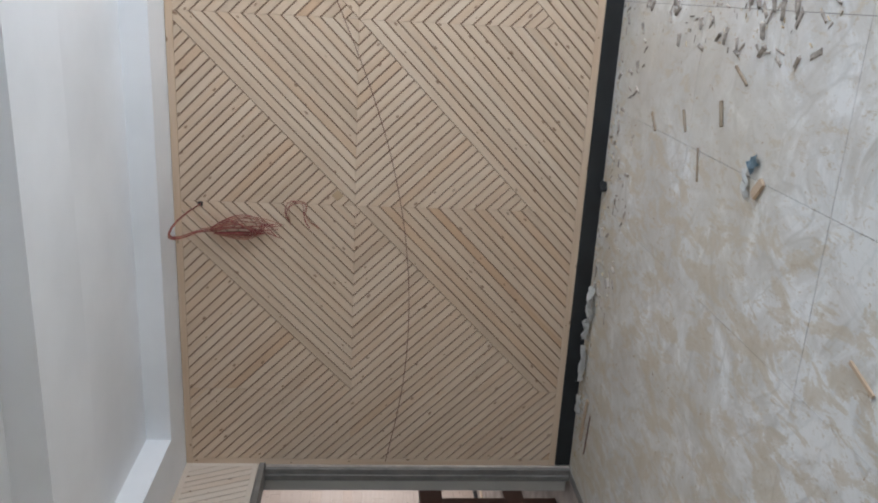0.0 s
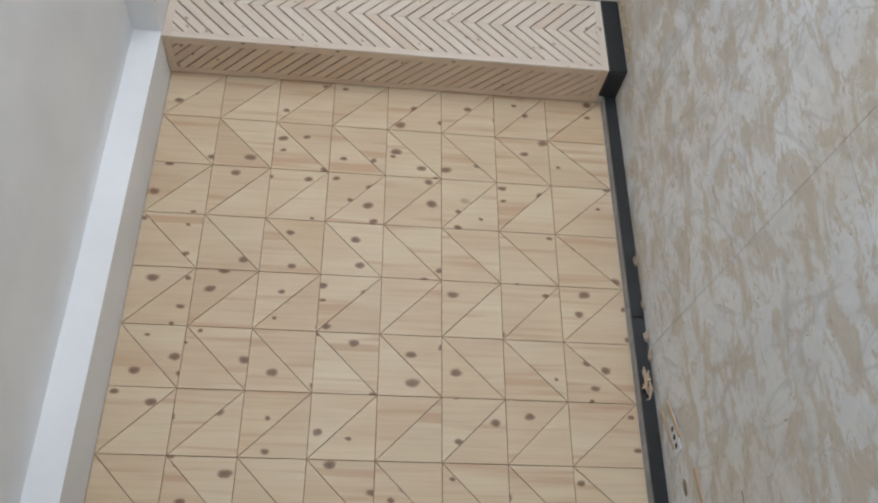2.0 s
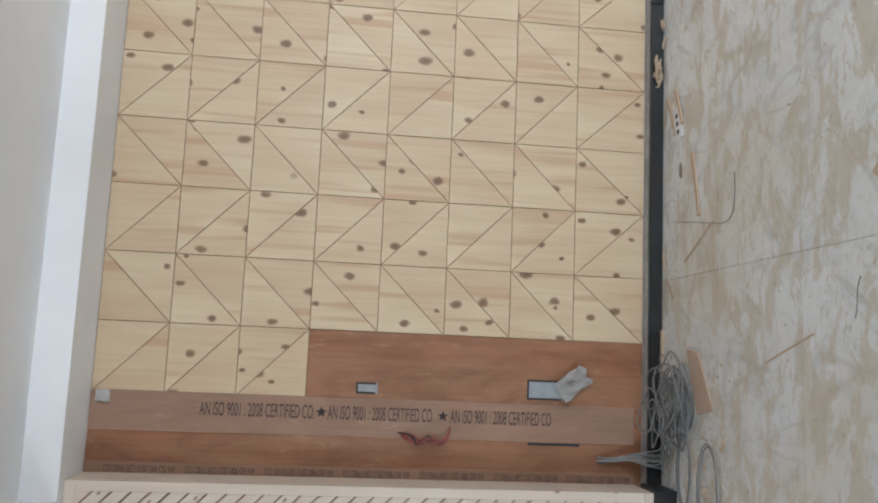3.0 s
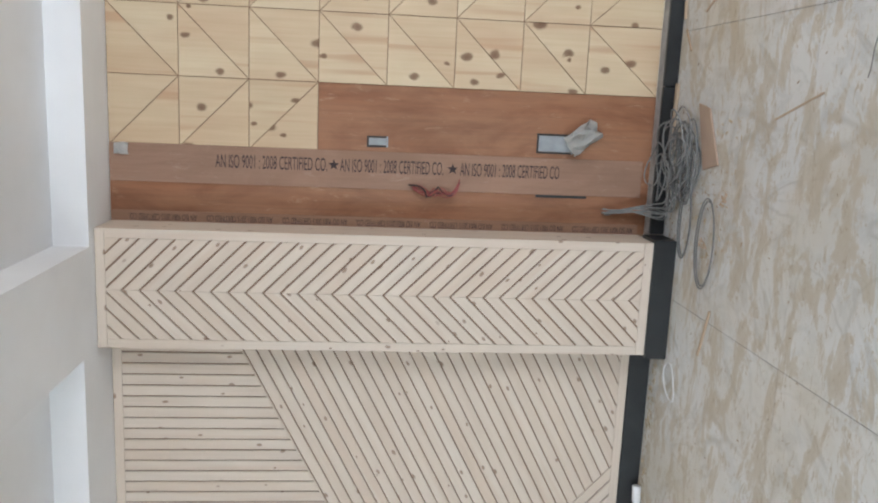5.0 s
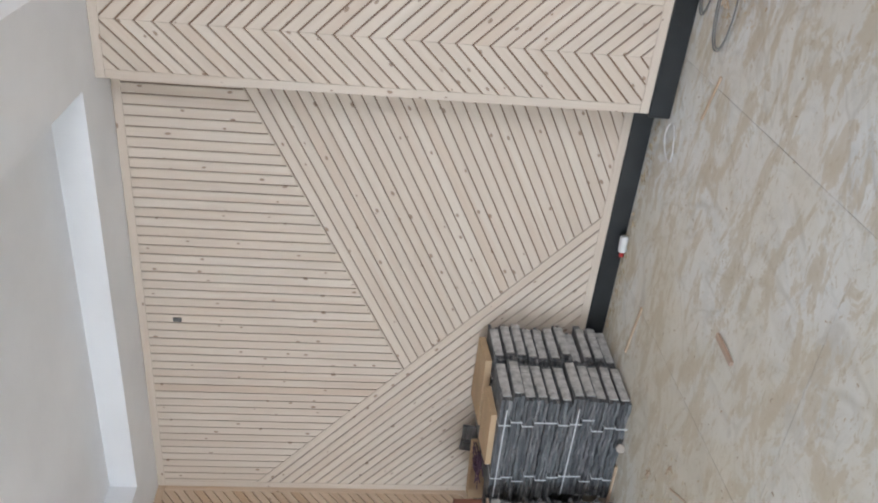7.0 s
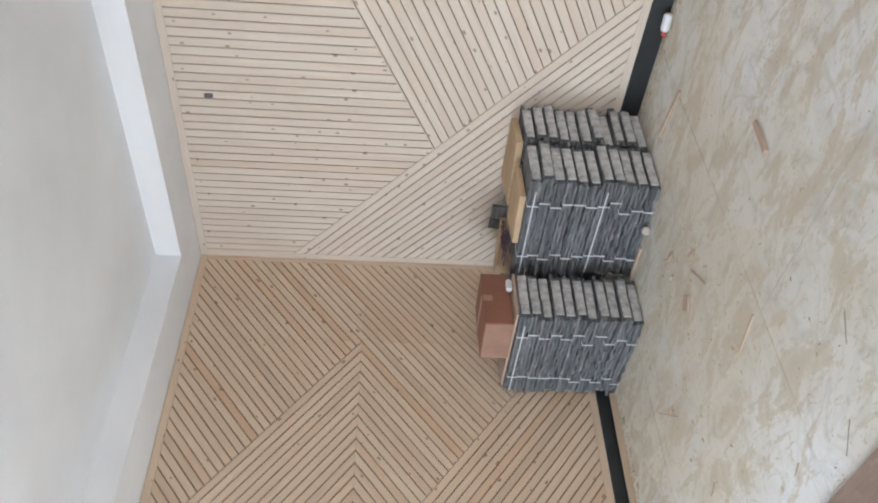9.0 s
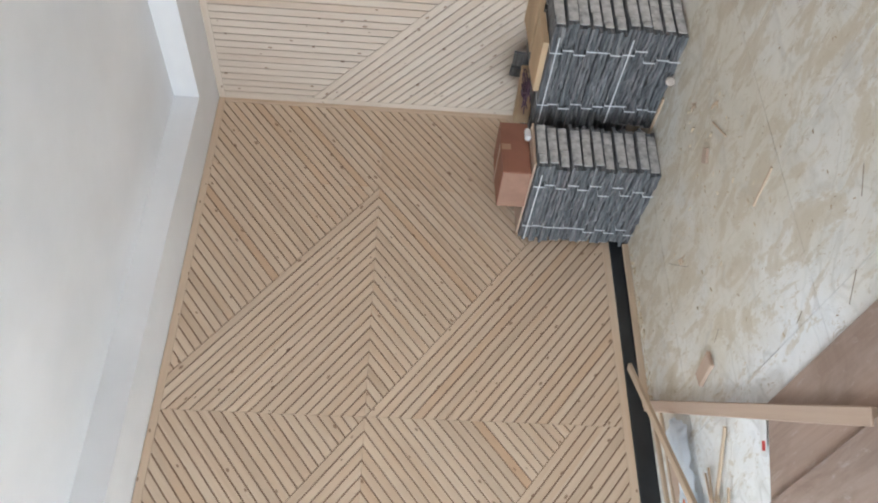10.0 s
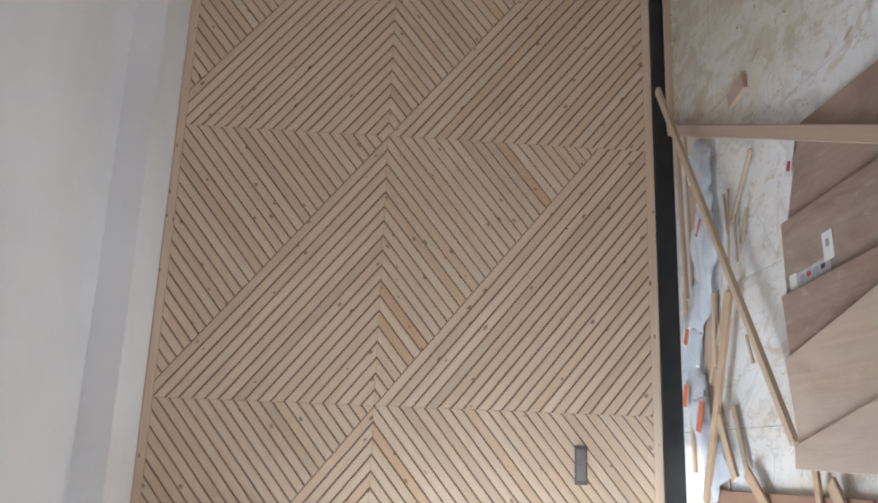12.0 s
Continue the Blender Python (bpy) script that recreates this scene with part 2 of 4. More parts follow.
    col = mixed(nt, col, (0.27, 0.22, 0.16), ramp(nt, speck, [(0.66, (0, 0, 0)), (0.73, (0.55, 0.55, 0.55))]))
    nt.links.new(col, b.inputs["Base Color"])
    nt.links.new(ramp(nt, dust, [(0.50, (0.36, 0.36, 0.36)), (0.66, (0.8, 0.8, 0.8))]), b.inputs["Roughness"])
    return m


FLOOR = floor_material()
JOINT = painted("tile_joint", (0.24, 0.23, 0.22), 0.9)


# ---- building helpers ----
def mesh_object(name, verts, faces, mat, parent=None, label="", m=None):
    me = bpy.data.meshes.new(name)
    me.from_pydata([tuple(v) for v in verts], [], faces)
    me.update()
    if mat:
        me.materials.append(mat)
    ob = new(name, me)
    if parent:
        ob.parent = parent
    if m is not None:
        ob.matrix_basis = m
    if label:
        tagged(ob, label)
    return ob


def part(name, bm, mat, parent=None, label="", m=None):
    me = bpy.data.meshes.new(name)
    bm.to_mesh(me)
    bm.free()
    me.materials.append(mat)
    ob = new(name, me)
    if parent:
        ob.parent = parent
    if m is not None:
        ob.matrix_basis = m
    if label:
        tagged(ob, label)
    return ob


def box_bm(x0, x1, y0, y1, z0, z1, bevel=0.0, seg=1):
    bm = bmesh.new()
    bmesh.ops.create_cube(bm, size=1)
    for v in bm.verts:
        v.co = Vector(((x0 + x1) / 2 + v.co.x * (x1 - x0), (y0 + y1) / 2 + v.co.y * (y1 - y0), (z0 + z1) / 2 + v.co.z * (z1 - z0)))
    if bevel:
        bmesh.ops.bevel(bm, geom=bm.edges[:], offset=bevel, segments=seg, affect="EDGES")
    return bm


def block(name, x0, x1, y0, y1, z0, z1, mat, parent=None, bevel=0.0, label=""):
    return part(name, box_bm(min(x0, x1), max(x0, x1), min(y0, y1), max(y0, y1), z0, z1, bevel), mat, parent, label)


def empty(name, m=None, label="", category="", group="", kind=""):
    ob = new(name)
    ob.empty_display_size = 0.05
    if m is not None:
        ob.matrix_basis = m
    return tagged(ob, label, category, group, kind)


def clip(poly, a, b, c):
    """The part of a convex polygon where a*u + b*v <= c."""
    out = []
    for i, p in enumerate(poly):
        q = poly[(i + 1) % len(poly)]
        dp, dq = a * p[0] + b * p[1] - c, a * q[0] + b * q[1] - c
        if dp <= 0:
            out.append(p)
        if dp * dq < 0:
            t = dp / (dp - dq)
            out.append((p[0] + t * (q[0] - p[0]), p[1] + t * (q[1] - p[1])))
    return out


def polygon_area(poly):
    return 0.5 * sum(p[0] * poly[(i + 1) % len(poly)][1] - poly[(i + 1) % len(poly)][0] * p[1] for i, p in enumerate(poly))


def tidy(poly):
    out = []
    for p in poly:
        if not out or math.dist(p, out[-1]) > 0.0008:
            out.append(p)
    while len(out) > 1 and math.dist(out[0], out[-1]) < 0.0008:
        out.pop()
    return out


def wall_frame(origin, n):
    """Plane of a wall: local x along it, local y up, local z out of it."""
    n = Vector(n)
    v = Vector((0, 0, 1))
    u = v.cross(n)
    m = Matrix((u, v, n)).transposed().to_4x4()
    m.translation = origin
    return m


def inset(poly, d):
    """A convex, counter-clockwise polygon drawn in by d."""
    out = list(poly)
    for i, p in enumerate(poly):
        q = poly[(i + 1) % len(poly)]
        dx, dy = q[0] - p[0], q[1] - p[1]
        ln = math.hypot(dx, dy)
        if ln < 1e-6:
            continue
        nx, ny = dy / ln, -dx / ln
        out = clip(out, nx, ny, nx * p[0] + ny * p[1] - d)
        if len(out) < 3:
            return []
    return tidy(out)


def plank(name, poly, angle, thick, frame_m, mat, parent, chamfer=0.0015):
    """A flat convex board lying on the wall plane, its grain along angle."""
    poly = tidy(poly)
    if len(poly) < 3 or abs(polygon_area(poly)) < 2e-4:
        return None
    if polygon_area(poly) < 0:
        poly = poly[::-1]
    ca, sa = math.cos(angle), math.sin(angle)
    cx, cy = sum(p[0] for p in poly) / len(poly), sum(p[1] for p in poly) / len(poly)
    loc = [((p[0] - cx) * ca + (p[1] - cy) * sa, -(p[0] - cx) * sa + (p[1] - cy) * ca) for p in poly]
    top = inset(loc, chamfer)
    n = len(loc)
    if len(top) != n:
        top = [(x * 0.97, y * 0.97) for x, y in loc]
    verts = [(x, y, 0) for x, y in loc] + [(x, y, thick - chamfer) for x, y in loc] + [(x, y, thick) for x, y in top]
    faces = [tuple(range(2 * n, 3 * n))]
    for r in (0, n):
        faces += [(r + i, r + (i + 1) % n, r + n + (i + 1) % n, r + n + i) for i in range(n)]
    return mesh_object(name, verts, faces, mat, parent, "", frame_m @ Matrix.Translation((cx, cy, 0)) @ Matrix.Rotation(angle, 4, "Z"))


def stripes(region, angle, pitch, through_point, gap, frame_m, mat, parent, thick=0.010, name="slat"):
    """Fill a convex region with boards of one pitch that run along angle; one joint passes through the point."""
    nx, ny = -math.sin(angle), math.cos(angle)
    base = nx * through_point[0] + ny * through_point[1]
    ds = [nx * p[0] + ny * p[1] - base for p in region]
    for k in range(math.floor(min(ds) / pitch), math.ceil(max(ds) / pitch)):
        poly = clip(region, -nx, -ny, -(base + k * pitch + gap / 2))
        if len(poly) > 2:
            poly = clip(poly, nx, ny, base + (k + 1) * pitch - gap / 2)
        if len(poly) > 2:
            plank(name, poly, angle, thick, frame_m, mat, parent)


def rect(u0, u1, v0, v1):
    return [(u0, v0), (u1, v0), (u1, v1), (u0, v1)]


def border(u0, u1, v0, v1, w, frame_m, mat, parent, thick=0.011, sides="lrtb"):
    if "t" in sides:
        plank("border_board", rect(u0, u1, v1 - w, v1), 0, thick, frame_m, mat, parent)
    if "b" in sides:
        plank("border_board", rect(u0, u1, v0, v0 + w), 0, thick, frame_m, mat, parent)
    if "l" in sides:
        plank("border_board", rect(u0, u0 + w, v0 + w + 0.001, v1 - w - 0.001), radians(90), thick, frame_m, mat, parent)
    if "r" in sides:
        plank("border_board", rect(u1 - w, u1, v0 + w + 0.001, v1 - w - 0.001), radians(90), thick, frame_m, mat, parent)


# ---- sizes ----
ZB, ZT = 0.10, 2.51          # top of the skirting, underside of the ceiling's rim
XE, XW = 2.00, -6.83         # east and west panelling
Y_STRIPE = -0.045            # panelling of the narrow bay
C1, C1_Y = (0.0, 0.51), -0.28
C2, C2_Y = (-4.19, -3.69), -0.23
DOOR = (0.51, 1.90, 2.03)    # opening to the next room
Y_SOUTH = -5.4
T = 0.010                    # thickness of the boards
GAP = 0.0075

# ---- floor ----
TILE_U, TILE_V = 1.18, 0.585
floor = block("floor", -9.5, 7.4, -9.6, 3.4, -0.15, -0.004, JOINT)
tagged(floor, "dusty pale marble floor tiles strewn with sawdust", "floor", kind="structure")


def floor_tiles(x0, x1, y0, y1, ox, oy, w, h):
    me = None
    y = oy
    while y < y1:
        x = ox
        while x < x1:
            if x + w > x0 and y + h > y0:
                g = 0.0012
                bm = box_bm(-w / 2 + g, w / 2 - g, -h / 2 + g, h / 2 - g, -0.02, 0.0)
                if me is None:
                    me = bpy.data.meshes.new("floor_tile")
                    bm.to_mesh(me)
                    me.materials.append(FLOOR)
                bm.free()
                ob = new("floor_tile", me)
                ob.parent, ob.location = floor, (x + w / 2, y + h / 2, 0)
            x += w
        y += h


# ---- walls behind the panelling ----
def wall_block(name, label, *a, mat=WALL_PAINT):
    return tagged(block(name, *a, mat), label, "wall", kind="structure")


CEIL = 2.655
wall_east = wall_block("wall_east", "wall panelled in pine boards set in nested chevrons", XE + 0.001, XE + 0.2, Y_SOUTH, 0.215, 0, 2.95)
wall_west = wall_block("wall_west", "wall panelled in pine boards set in nested chevrons", XW - 0.2, XW - 0.001, -4.75, 0.2, 0, 2.95)
wall_block("wall_west_south", "plain plastered wall past the panelling", XW - 0.2, XW - 0.001, Y_SOUTH - 0.2, -4.751, 0, 2.95)
wall_niche = wall_block("wall_niche", "wall lined with knotty pine boards cut in triangles", C2[1] + 0.001, -0.001, 0.001, 0.2, 0, 2.95)
wall_bay = wall_block("wall_bay", "wall panelled in pale slats in slanting fields", XW + 0.001, C2[0] - 0.001, Y_STRIPE + 0.001, 0.2, 0, 2.95)
column_one = wall_block("column_east", "pier panelled in pale herringbone slats", C1[0] + 0.001, C1[1] - 0.001, C1_Y + 0.001, 0.2, 0, 2.95)
column_two = wall_block("column_west", "pier panelled in pale herringbone slats", C2[0] + 0.001, C2[1] - 0.001, C2_Y + 0.001, 0.2, 0, 2.95)
wall_lintel = wall_block("wall_lintel", "wall over the doorway panelled in pale slats", DOOR[0], XE, 0.016, 0.215, DOOR[2] + 0.018, 2.95)
wall_block("wall_door_side", "short wall between pier and doorway", DOOR[0], DOOR[0] + 0.28, 0.016, 0.215, 0, DOOR[2] + 0.017)
wall_block("wall_south_sill", "plain wall under the wide window", -0.9, 1.8, Y_SOUTH - 0.2, Y_SOUTH - 0.001, 0, 0.15)
wall_block("wall_south_lintel", "plain wall over the wide window", -0.9, 1.8, Y_SOUTH - 0.2, Y_SOUTH - 0.001, 2.40, 2.95)
wall_block("wall_south_pier", "plain wall between window and side door", -5.95, -0.901, Y_SOUTH - 0.2, Y_SOUTH - 0.001, 0, 2.95)
wall_block("wall_south_door_head", "plain wall over the side door", XW - 0.2, -5.951, Y_SOUTH - 0.2, Y_SOUTH - 0.001, 2.45, 2.95)
wall_block("wall_south_east", "plain wall beside the wide window", 1.801, XE + 0.2, Y_SOUTH - 0.2, Y_SOUTH - 0.001, 0, 2.95)
# out of view; added so that sun enters only by the side door
tagged(block("verandah_roof", -6.50, 3.0, -9.0, Y_SOUTH - 0.201, 2.5, 2.6, WALL_PAINT), "unseen slab added outside to keep sun out of the window", "roof", kind="structure")



# ---- ceiling: flat slab with a dropped rim and three raised trays ----
def ceiling_mesh():
    trays = [(0.47, 1.665, -5.0, -0.36), (-3.75, 0.01, -5.0, -0.30), (-6.45, -4.20, -5.0, -0.41)]
    bm = bmesh.new()
    xs = sorted({XW - 0.2, XE + 0.2, *(t[0] for t in trays), *(t[1] for t in trays)})
    ys = sorted({Y_SOUTH - 0.2, 0.2, -5.0, *(t[3] for t in trays)})

    def height(x, y):
        return CEIL if any(a < x < b and c < y < d for a, b, c, d in trays) else ZT + 0.002

    def quad(*p):
        bm.faces.new([bm.verts.new(q) for q in p])
    for i in range(len(xs) - 1):
        for j in range(len(ys) - 1):
            a, b, c, d = xs[i], xs[i + 1], ys[j], ys[j + 1]
            h = height((a + b) / 2, (c + d) / 2)
            quad((a, c, h), (a, d, h), (b, d, h), (b, c, h))
            if i + 2 < len(xs):
                h2 = height((b + xs[i + 2]) / 2, (c + d) / 2)
                if h2 != h:
                    quad((b, c, h), (b, d, h), (b, d, h2), (b, c, h2))
            if j + 2 < len(ys):
                h2 = height((a + b) / 2, (d + ys[j + 2]) / 2)
                if h2 != h:
                    quad((a, d, h), (b, d, h), (b, d, h2), (a, d, h2))
    x0, x1, y0, y1, z = xs[0], xs[-1], ys[0], ys[-1], 2.96
    quad((x0, y0, z), (x1, y0, z), (x1, y1, z), (x0, y1, z))
    for p, q in (((x0, y0), (x1, y0)), ((x1, y0), (x1, y1)), ((x1, y1), (x0, y1)), ((x0, y1), (x0, y0))):
        quad((*p, ZT), (*q, ZT), (*q, z), (*p, z))
    bmesh.ops.remove_doubles(bm, verts=bm.verts, dist=0.0001)
    return bm


tagged(part("ceiling", ceiling_mesh(), WHITE), "white plastered ceiling with dropped rim and raised trays", "ceiling", kind="structure")


# ---- next room, seen through the doorway ----
NR_Y = 2.75
wall_next = wall_block("wall_next_room", "far wall lined with small pine boards in running bond", DOOR[0] - 2.2, 6.8, NR_Y + 0.012, NR_Y + 0.2, 0, 2.95)
wall_block("wall_next_west", "plain side wall of the next room", DOOR[0] - 2.4, DOOR[0] - 2.2, 0.216, NR_Y + 0.2, 0, 2.95)
wall_block("wall_next_east", "plain side wall of the next room", 6.8, 7.0, 0.0, NR_Y + 0.2, 0, 2.95)
wall_block("wall_next_south", "plain wall of the next room", XE + 0.2, 6.8, 0.0, 0.2, 0, 2.95)
tagged(block("ceiling_next_room", DOOR[0] - 2.4, 7.0, 0.216, NR_Y + 0.2, 2.95, 3.05, WHITE), "plain white ceiling of the next room", "ceiling", kind="structure")


# ---- panelling ----
def chevron_field(frame_m, u0, u1, v0, v1, centres, slope, spine, rising, parent, mat, step=0.0735):
    """Nested chevrons: centres run along the spine; through each a long board slants right across the wall."""
    ang = math.atan(slope)
    cs = sorted(centres)
    edges = [u0] + [c for c in cs if u0 < c < u1] + [u1]
    for i in range(len(edges) - 1):
        a, b = edges[i], edges[i + 1]
        inner_a, inner_b = a in cs, b in cs
        span = (b - a) if inner_a and inner_b else (cs[1] - cs[0] if i == 0 else cs[-1] - cs[-2])
        pu = span / round(span / step)
        pitch = pu * math.sin(ang)
        for lo, hi, upper in ((v0, spine, False), (spine, v1, True)):
            cell = rect(a, b, lo, hi)
            # the long slanting line that cuts this half of the cell
            if rising:
                c = (a if upper else b)
                c = c if (c in cs) and not (i == 0 and not upper) else None
            else:
                c = (b if upper else a)
                c = c if (c in cs) else None
                if not inner_b and not upper:
                    c = cs[-2]
            sgn = 1 if rising else -1
            if c is None:
                if rising:
                    # end field: boards of one direction only
                    ref = (b if inner_b else a, spine)
                    stripes(cell, -ang, pitch, ref, GAP, frame_m, mat, parent)
                else:
                    ref = (a if inner_a else b, spine)
                    stripes(cell, ang, pitch, ref, GAP, frame_m, mat, parent)
                continue
            # v - spine <= sgn*slope*(u - c)
            below = clip(cell, -sgn * slope, 1, spine - sgn * slope * c)
            above = clip(cell, sgn * slope, -1, -(spine - sgn * slope * c))
            lower_dir, upper_dir = (ang, -ang) if rising else (-ang, ang)
            for reg, d in ((below, lower_dir), (above, upper_dir)):
                if len(reg) > 2:
                    stripes(reg, d, pitch, (c, spine), GAP, frame_m, mat, parent)


BW = 0.042                    # width of the plain border boards
F_EAST = wall_frame((XE, 0, 0), (-1, 0, 0))      # local x = -y
F_WEST = wall_frame((XW, 0, 0), (1, 0, 0))       # local x = y
F_NICHE = wall_frame((0, 0, 0), (0, -1, 0))      # local x = x
F_BAY = wall_frame((0, Y_STRIPE, 0), (0, -1, 0))
F_C1 = wall_frame((0, C1_Y, 0), (0, -1, 0))
F_C2 = wall_frame((0, C2_Y, 0), (0, -1, 0))
F_C1_SIDE = wall_frame((C1[0], 0, 0), (-1, 0, 0))
F_C2_SIDE = wall_frame((C2[1], 0, 0), (1, 0, 0))
F_C2_WEST = wall_frame((C2[0], 0, 0), (-1, 0, 0))
F_LINTEL = wall_frame((0, 0.015, 0), (0, -1, 0))


# sheet behind the boards, its brown stands for shade in the gaps
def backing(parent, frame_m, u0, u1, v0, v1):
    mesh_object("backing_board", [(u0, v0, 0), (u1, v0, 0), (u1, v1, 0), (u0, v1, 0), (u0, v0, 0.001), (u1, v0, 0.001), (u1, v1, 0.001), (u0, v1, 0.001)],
                [(4, 5, 6, 7), (0, 1, 5, 4), (1, 2, 6, 5), (2, 3, 7, 6), (3, 0, 4, 7)], GROOVE_SHADE, parent, "backing board coloured dark for the shade in the grooves", frame_m)


# east wall
E0, E1 = -0.012, 5.35
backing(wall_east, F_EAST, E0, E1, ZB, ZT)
border(E0, E1, ZB, ZT, BW, F_EAST, PINE, wall_east)
chevron_field(F_EAST, E0 + BW, E1 - BW, ZB + BW, ZT - BW, [0.535, 1.742, 2.80, 3.92, 5.07], 1.0, 1.467, True, wall_east, PINE, 0.0715)

# west wall
W0, W1 = -4.749, Y_STRIPE
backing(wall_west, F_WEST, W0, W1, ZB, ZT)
border(W0, W1, ZB, ZT, BW, F_WEST, PINE, wall_west)
chevron_field(F_WEST, W0 + BW, W1 - BW, ZB + BW, ZT - BW, [-0.70, -2.147, -3.485, -4.80], 0.80, 1.46, False, wall_west, PINE)

# bay with slanting fields
B0, B1 = XW + 0.012, C2[0]
backing(wall_bay, F_BAY, B0, B1, ZB, ZT)
border(B0, B1, ZB, ZT, BW, F_BAY, PINE_PALE, wall_bay)
bay = rect(B0 + BW, B1 - BW, ZB + BW, ZT - BW)
SA = (1.934 - 1.119) / (-4.267 + 5.824)          # steep field's lower edge
SB = (0.15 - 1.91) / (-4.84 + 6.76)
lineA = lambda: (-SA, 1, 1.119 - SA * -5.824)
lineB = lambda: (-SB, 1, 0.15 - SB * -4.84)
a, b, c = lineB()
low = clip(bay, a, b, c)
high = clip(bay, -a, -b, -c)
stripes(low, math.atan(SB), 0.0521, (-4.84, 0.15), 0.006, F_BAY, PINE_PALE, wall_bay)
a, b, c = lineA()
stripes(clip(high, a, b, c), math.atan(SA), 0.0521, (-5.824, 1.107), 0.006, F_BAY, PINE_PALE, wall_bay)
stripes(clip(high, -a, -b, -c), radians(90), 0.0528, (-4.277, 1.0), 0.006, F_BAY, PINE_PALE, wall_bay)


def herringbone(frame_m, u0, u1, v0, v1, mirror, pitch_v, parent, mat, bw):
    """Boards that fall away on both sides of an upright mirror line."""
    backing(parent, frame_m, u0, u1, v0, v1)
    border(u0, u1, v0, v1, bw, frame_m, mat, parent)
    pitch = pitch_v * math.cos(radians(45))
    for half, ang in ((rect(u0 + bw, mirror, v0 + bw, v1 - bw), 45), (rect(mirror, u1 - bw, v0 + bw, v1 - bw), -45)):
        stripes(half, radians(ang), pitch, (mirror, v1 - 0.105), GAP, frame_m, mat, parent)


herringbone(F_C1, C1[0] - 0.010, C1[1], ZB, ZT, 0.262, 0.078, column_one, PINE_PALE, 0.04)
herringbone(F_C2, C2[0] - 0.010, C2[1] + 0.010, ZB, ZT, -3.945, 0.0738, column_two, PINE_PALE, 0.04)
# returns of the piers
backing(column_one, F_C1_SIDE, 0.012, -C1_Y, ZB, ZT)
border(0.012, -C1_Y, ZB, ZT, 0.04, F_C1_SIDE, PINE, column_one)
stripes(rect(0.052, -C1_Y - 0.04, ZB + 0.04, ZT - 0.04), radians(-45), 0.0485, (0.1, 1.0), GAP, F_C1_SIDE, PINE, column_one)
plank("side_board", rect(C2_Y, -0.012, ZB, ZT), radians(90), T, F_C2_SIDE, PINE_PALE, column_two)
plank("side_board", rect(-Y_STRIPE + 0.012, -C2_Y, ZB, ZT), radians(90), T, F_C2_WEST, PINE_PALE, column_two)

# over the doorway
LZ = DOOR[2] + 0.020
backing(wall_lintel, F_LINTEL, C1[1] + 0.002, XE - 0.012, LZ, ZT)
border(C1[1] + 0.002, XE - 0.012, LZ, ZT, 0.035, F_LINTEL, PINE_PALE, wall_lintel)
for half, ang in ((rect(C1[1] + 0.037, 1.37, LZ + 0.035, ZT - 0.035), 68.5), (rect(1.37, XE - 0.047, LZ + 0.035, ZT - 0.035), -68.5)):
    stripes(half, radians(ang), 0.055, (1.37, 2.3), GAP, F_LINTEL, PINE_PALE, wall_lintel)

# niche: squares halved by diagonals
S, SV = 0.304, 0.301
Z_FOOT = 0.066                # the boards of the niche reach down to a lower, thicker skirting
for k in range(11):
    for j in range(8):
        if k >= 10 and j < 5:
            continue
        u1, u0 = -S * k, -S * (k + 1)
        v0, v1 = ZB + SV * j if j else Z_FOOT, ZB + SV * (j + 1)
        if k % 2 == 0:
            tri = ([(u0, v0), (u1, v0), (u0, v1)], [(u1, v0), (u1, v1), (u0, v1)])
        else:
            tri = ([(u0, v0), (u1, v0), (u1, v1)], [(u0, v0), (u1, v1), (u0, v1)])
        for t in tri:
            plank("triangle_board", inset(t, 0.0017), radians(90), 0.006, F_NICHE, KNOTTY, wall_niche, 0.001)
backing(wall_niche, F_NICHE, C2[1] + 0.001, -0.001, Z_FOOT, ZT)
plank("plywood_sheet", rect(-S * 11, -S * 10 - 0.002, Z_FOOT, ZB + SV * 5 - 0.002), radians(90), 0.005, F_NICHE, PLY, wall_niche)
plank("plywood_sheet", rect(C2[1] + 0.012, -S * 11 - 0.001, Z_FOOT, ZT), radians(90), 0.005, F_NICHE, PLY, wall_niche)

# ---- skirting ----
def skirting(x0, x1, y0, y1):
    tagged(block("baseboard", x0, x1, y0, y1, 0, ZB, BLACK, None, 0.003), "black polished stone skirting dusted with sawdust", "skirting", kind="structure")


skirting(XE - 0.022, XE, -5.35, 0.0)
skirting(C1[0] - 0.024, C1[1], C1_Y - 0.024, C1_Y)
skirting(C1[0] - 0.024, C1[0], C1_Y + 0.001, -0.083)
for x0, x1 in ((C2[1] + 0.026, -2.992), (-2.990, -1.402), (-1.400, C1[0] - 0.001)):
    tagged(block("baseboard", x0, x1, -0.082, -0.060, 0, Z_FOOT - 0.002, BLACK, None, 0.003), "black polished stone skirting dusted with sawdust", "skirting", kind="structure")
tagged(block("trim", C2[1] + 0.026, C1[0] - 0.001, -0.059, -0.001, 0, Z_FOOT - 0.001, MORTAR, None, 0.002), "grey mortar bed behind the stone skirting", "mortar", kind="structure")
skirting(C2[0] - 0.024, C2[1] + 0.024, C2_Y - 0.024, C2_Y)
skirting(C2[1], C2[1] + 0.024, C2_Y + 0.001, -0.083)
skirting(C2[0] - 0.024, C2[0], C2_Y + 0.001, Y_STRIPE - 0.024)
skirting(XW + 0.024, C2[0] - 0.001, Y_STRIPE - 0.022, Y_STRIPE)
skirting(XW, XW + 0.022, -4.749, Y_STRIPE)


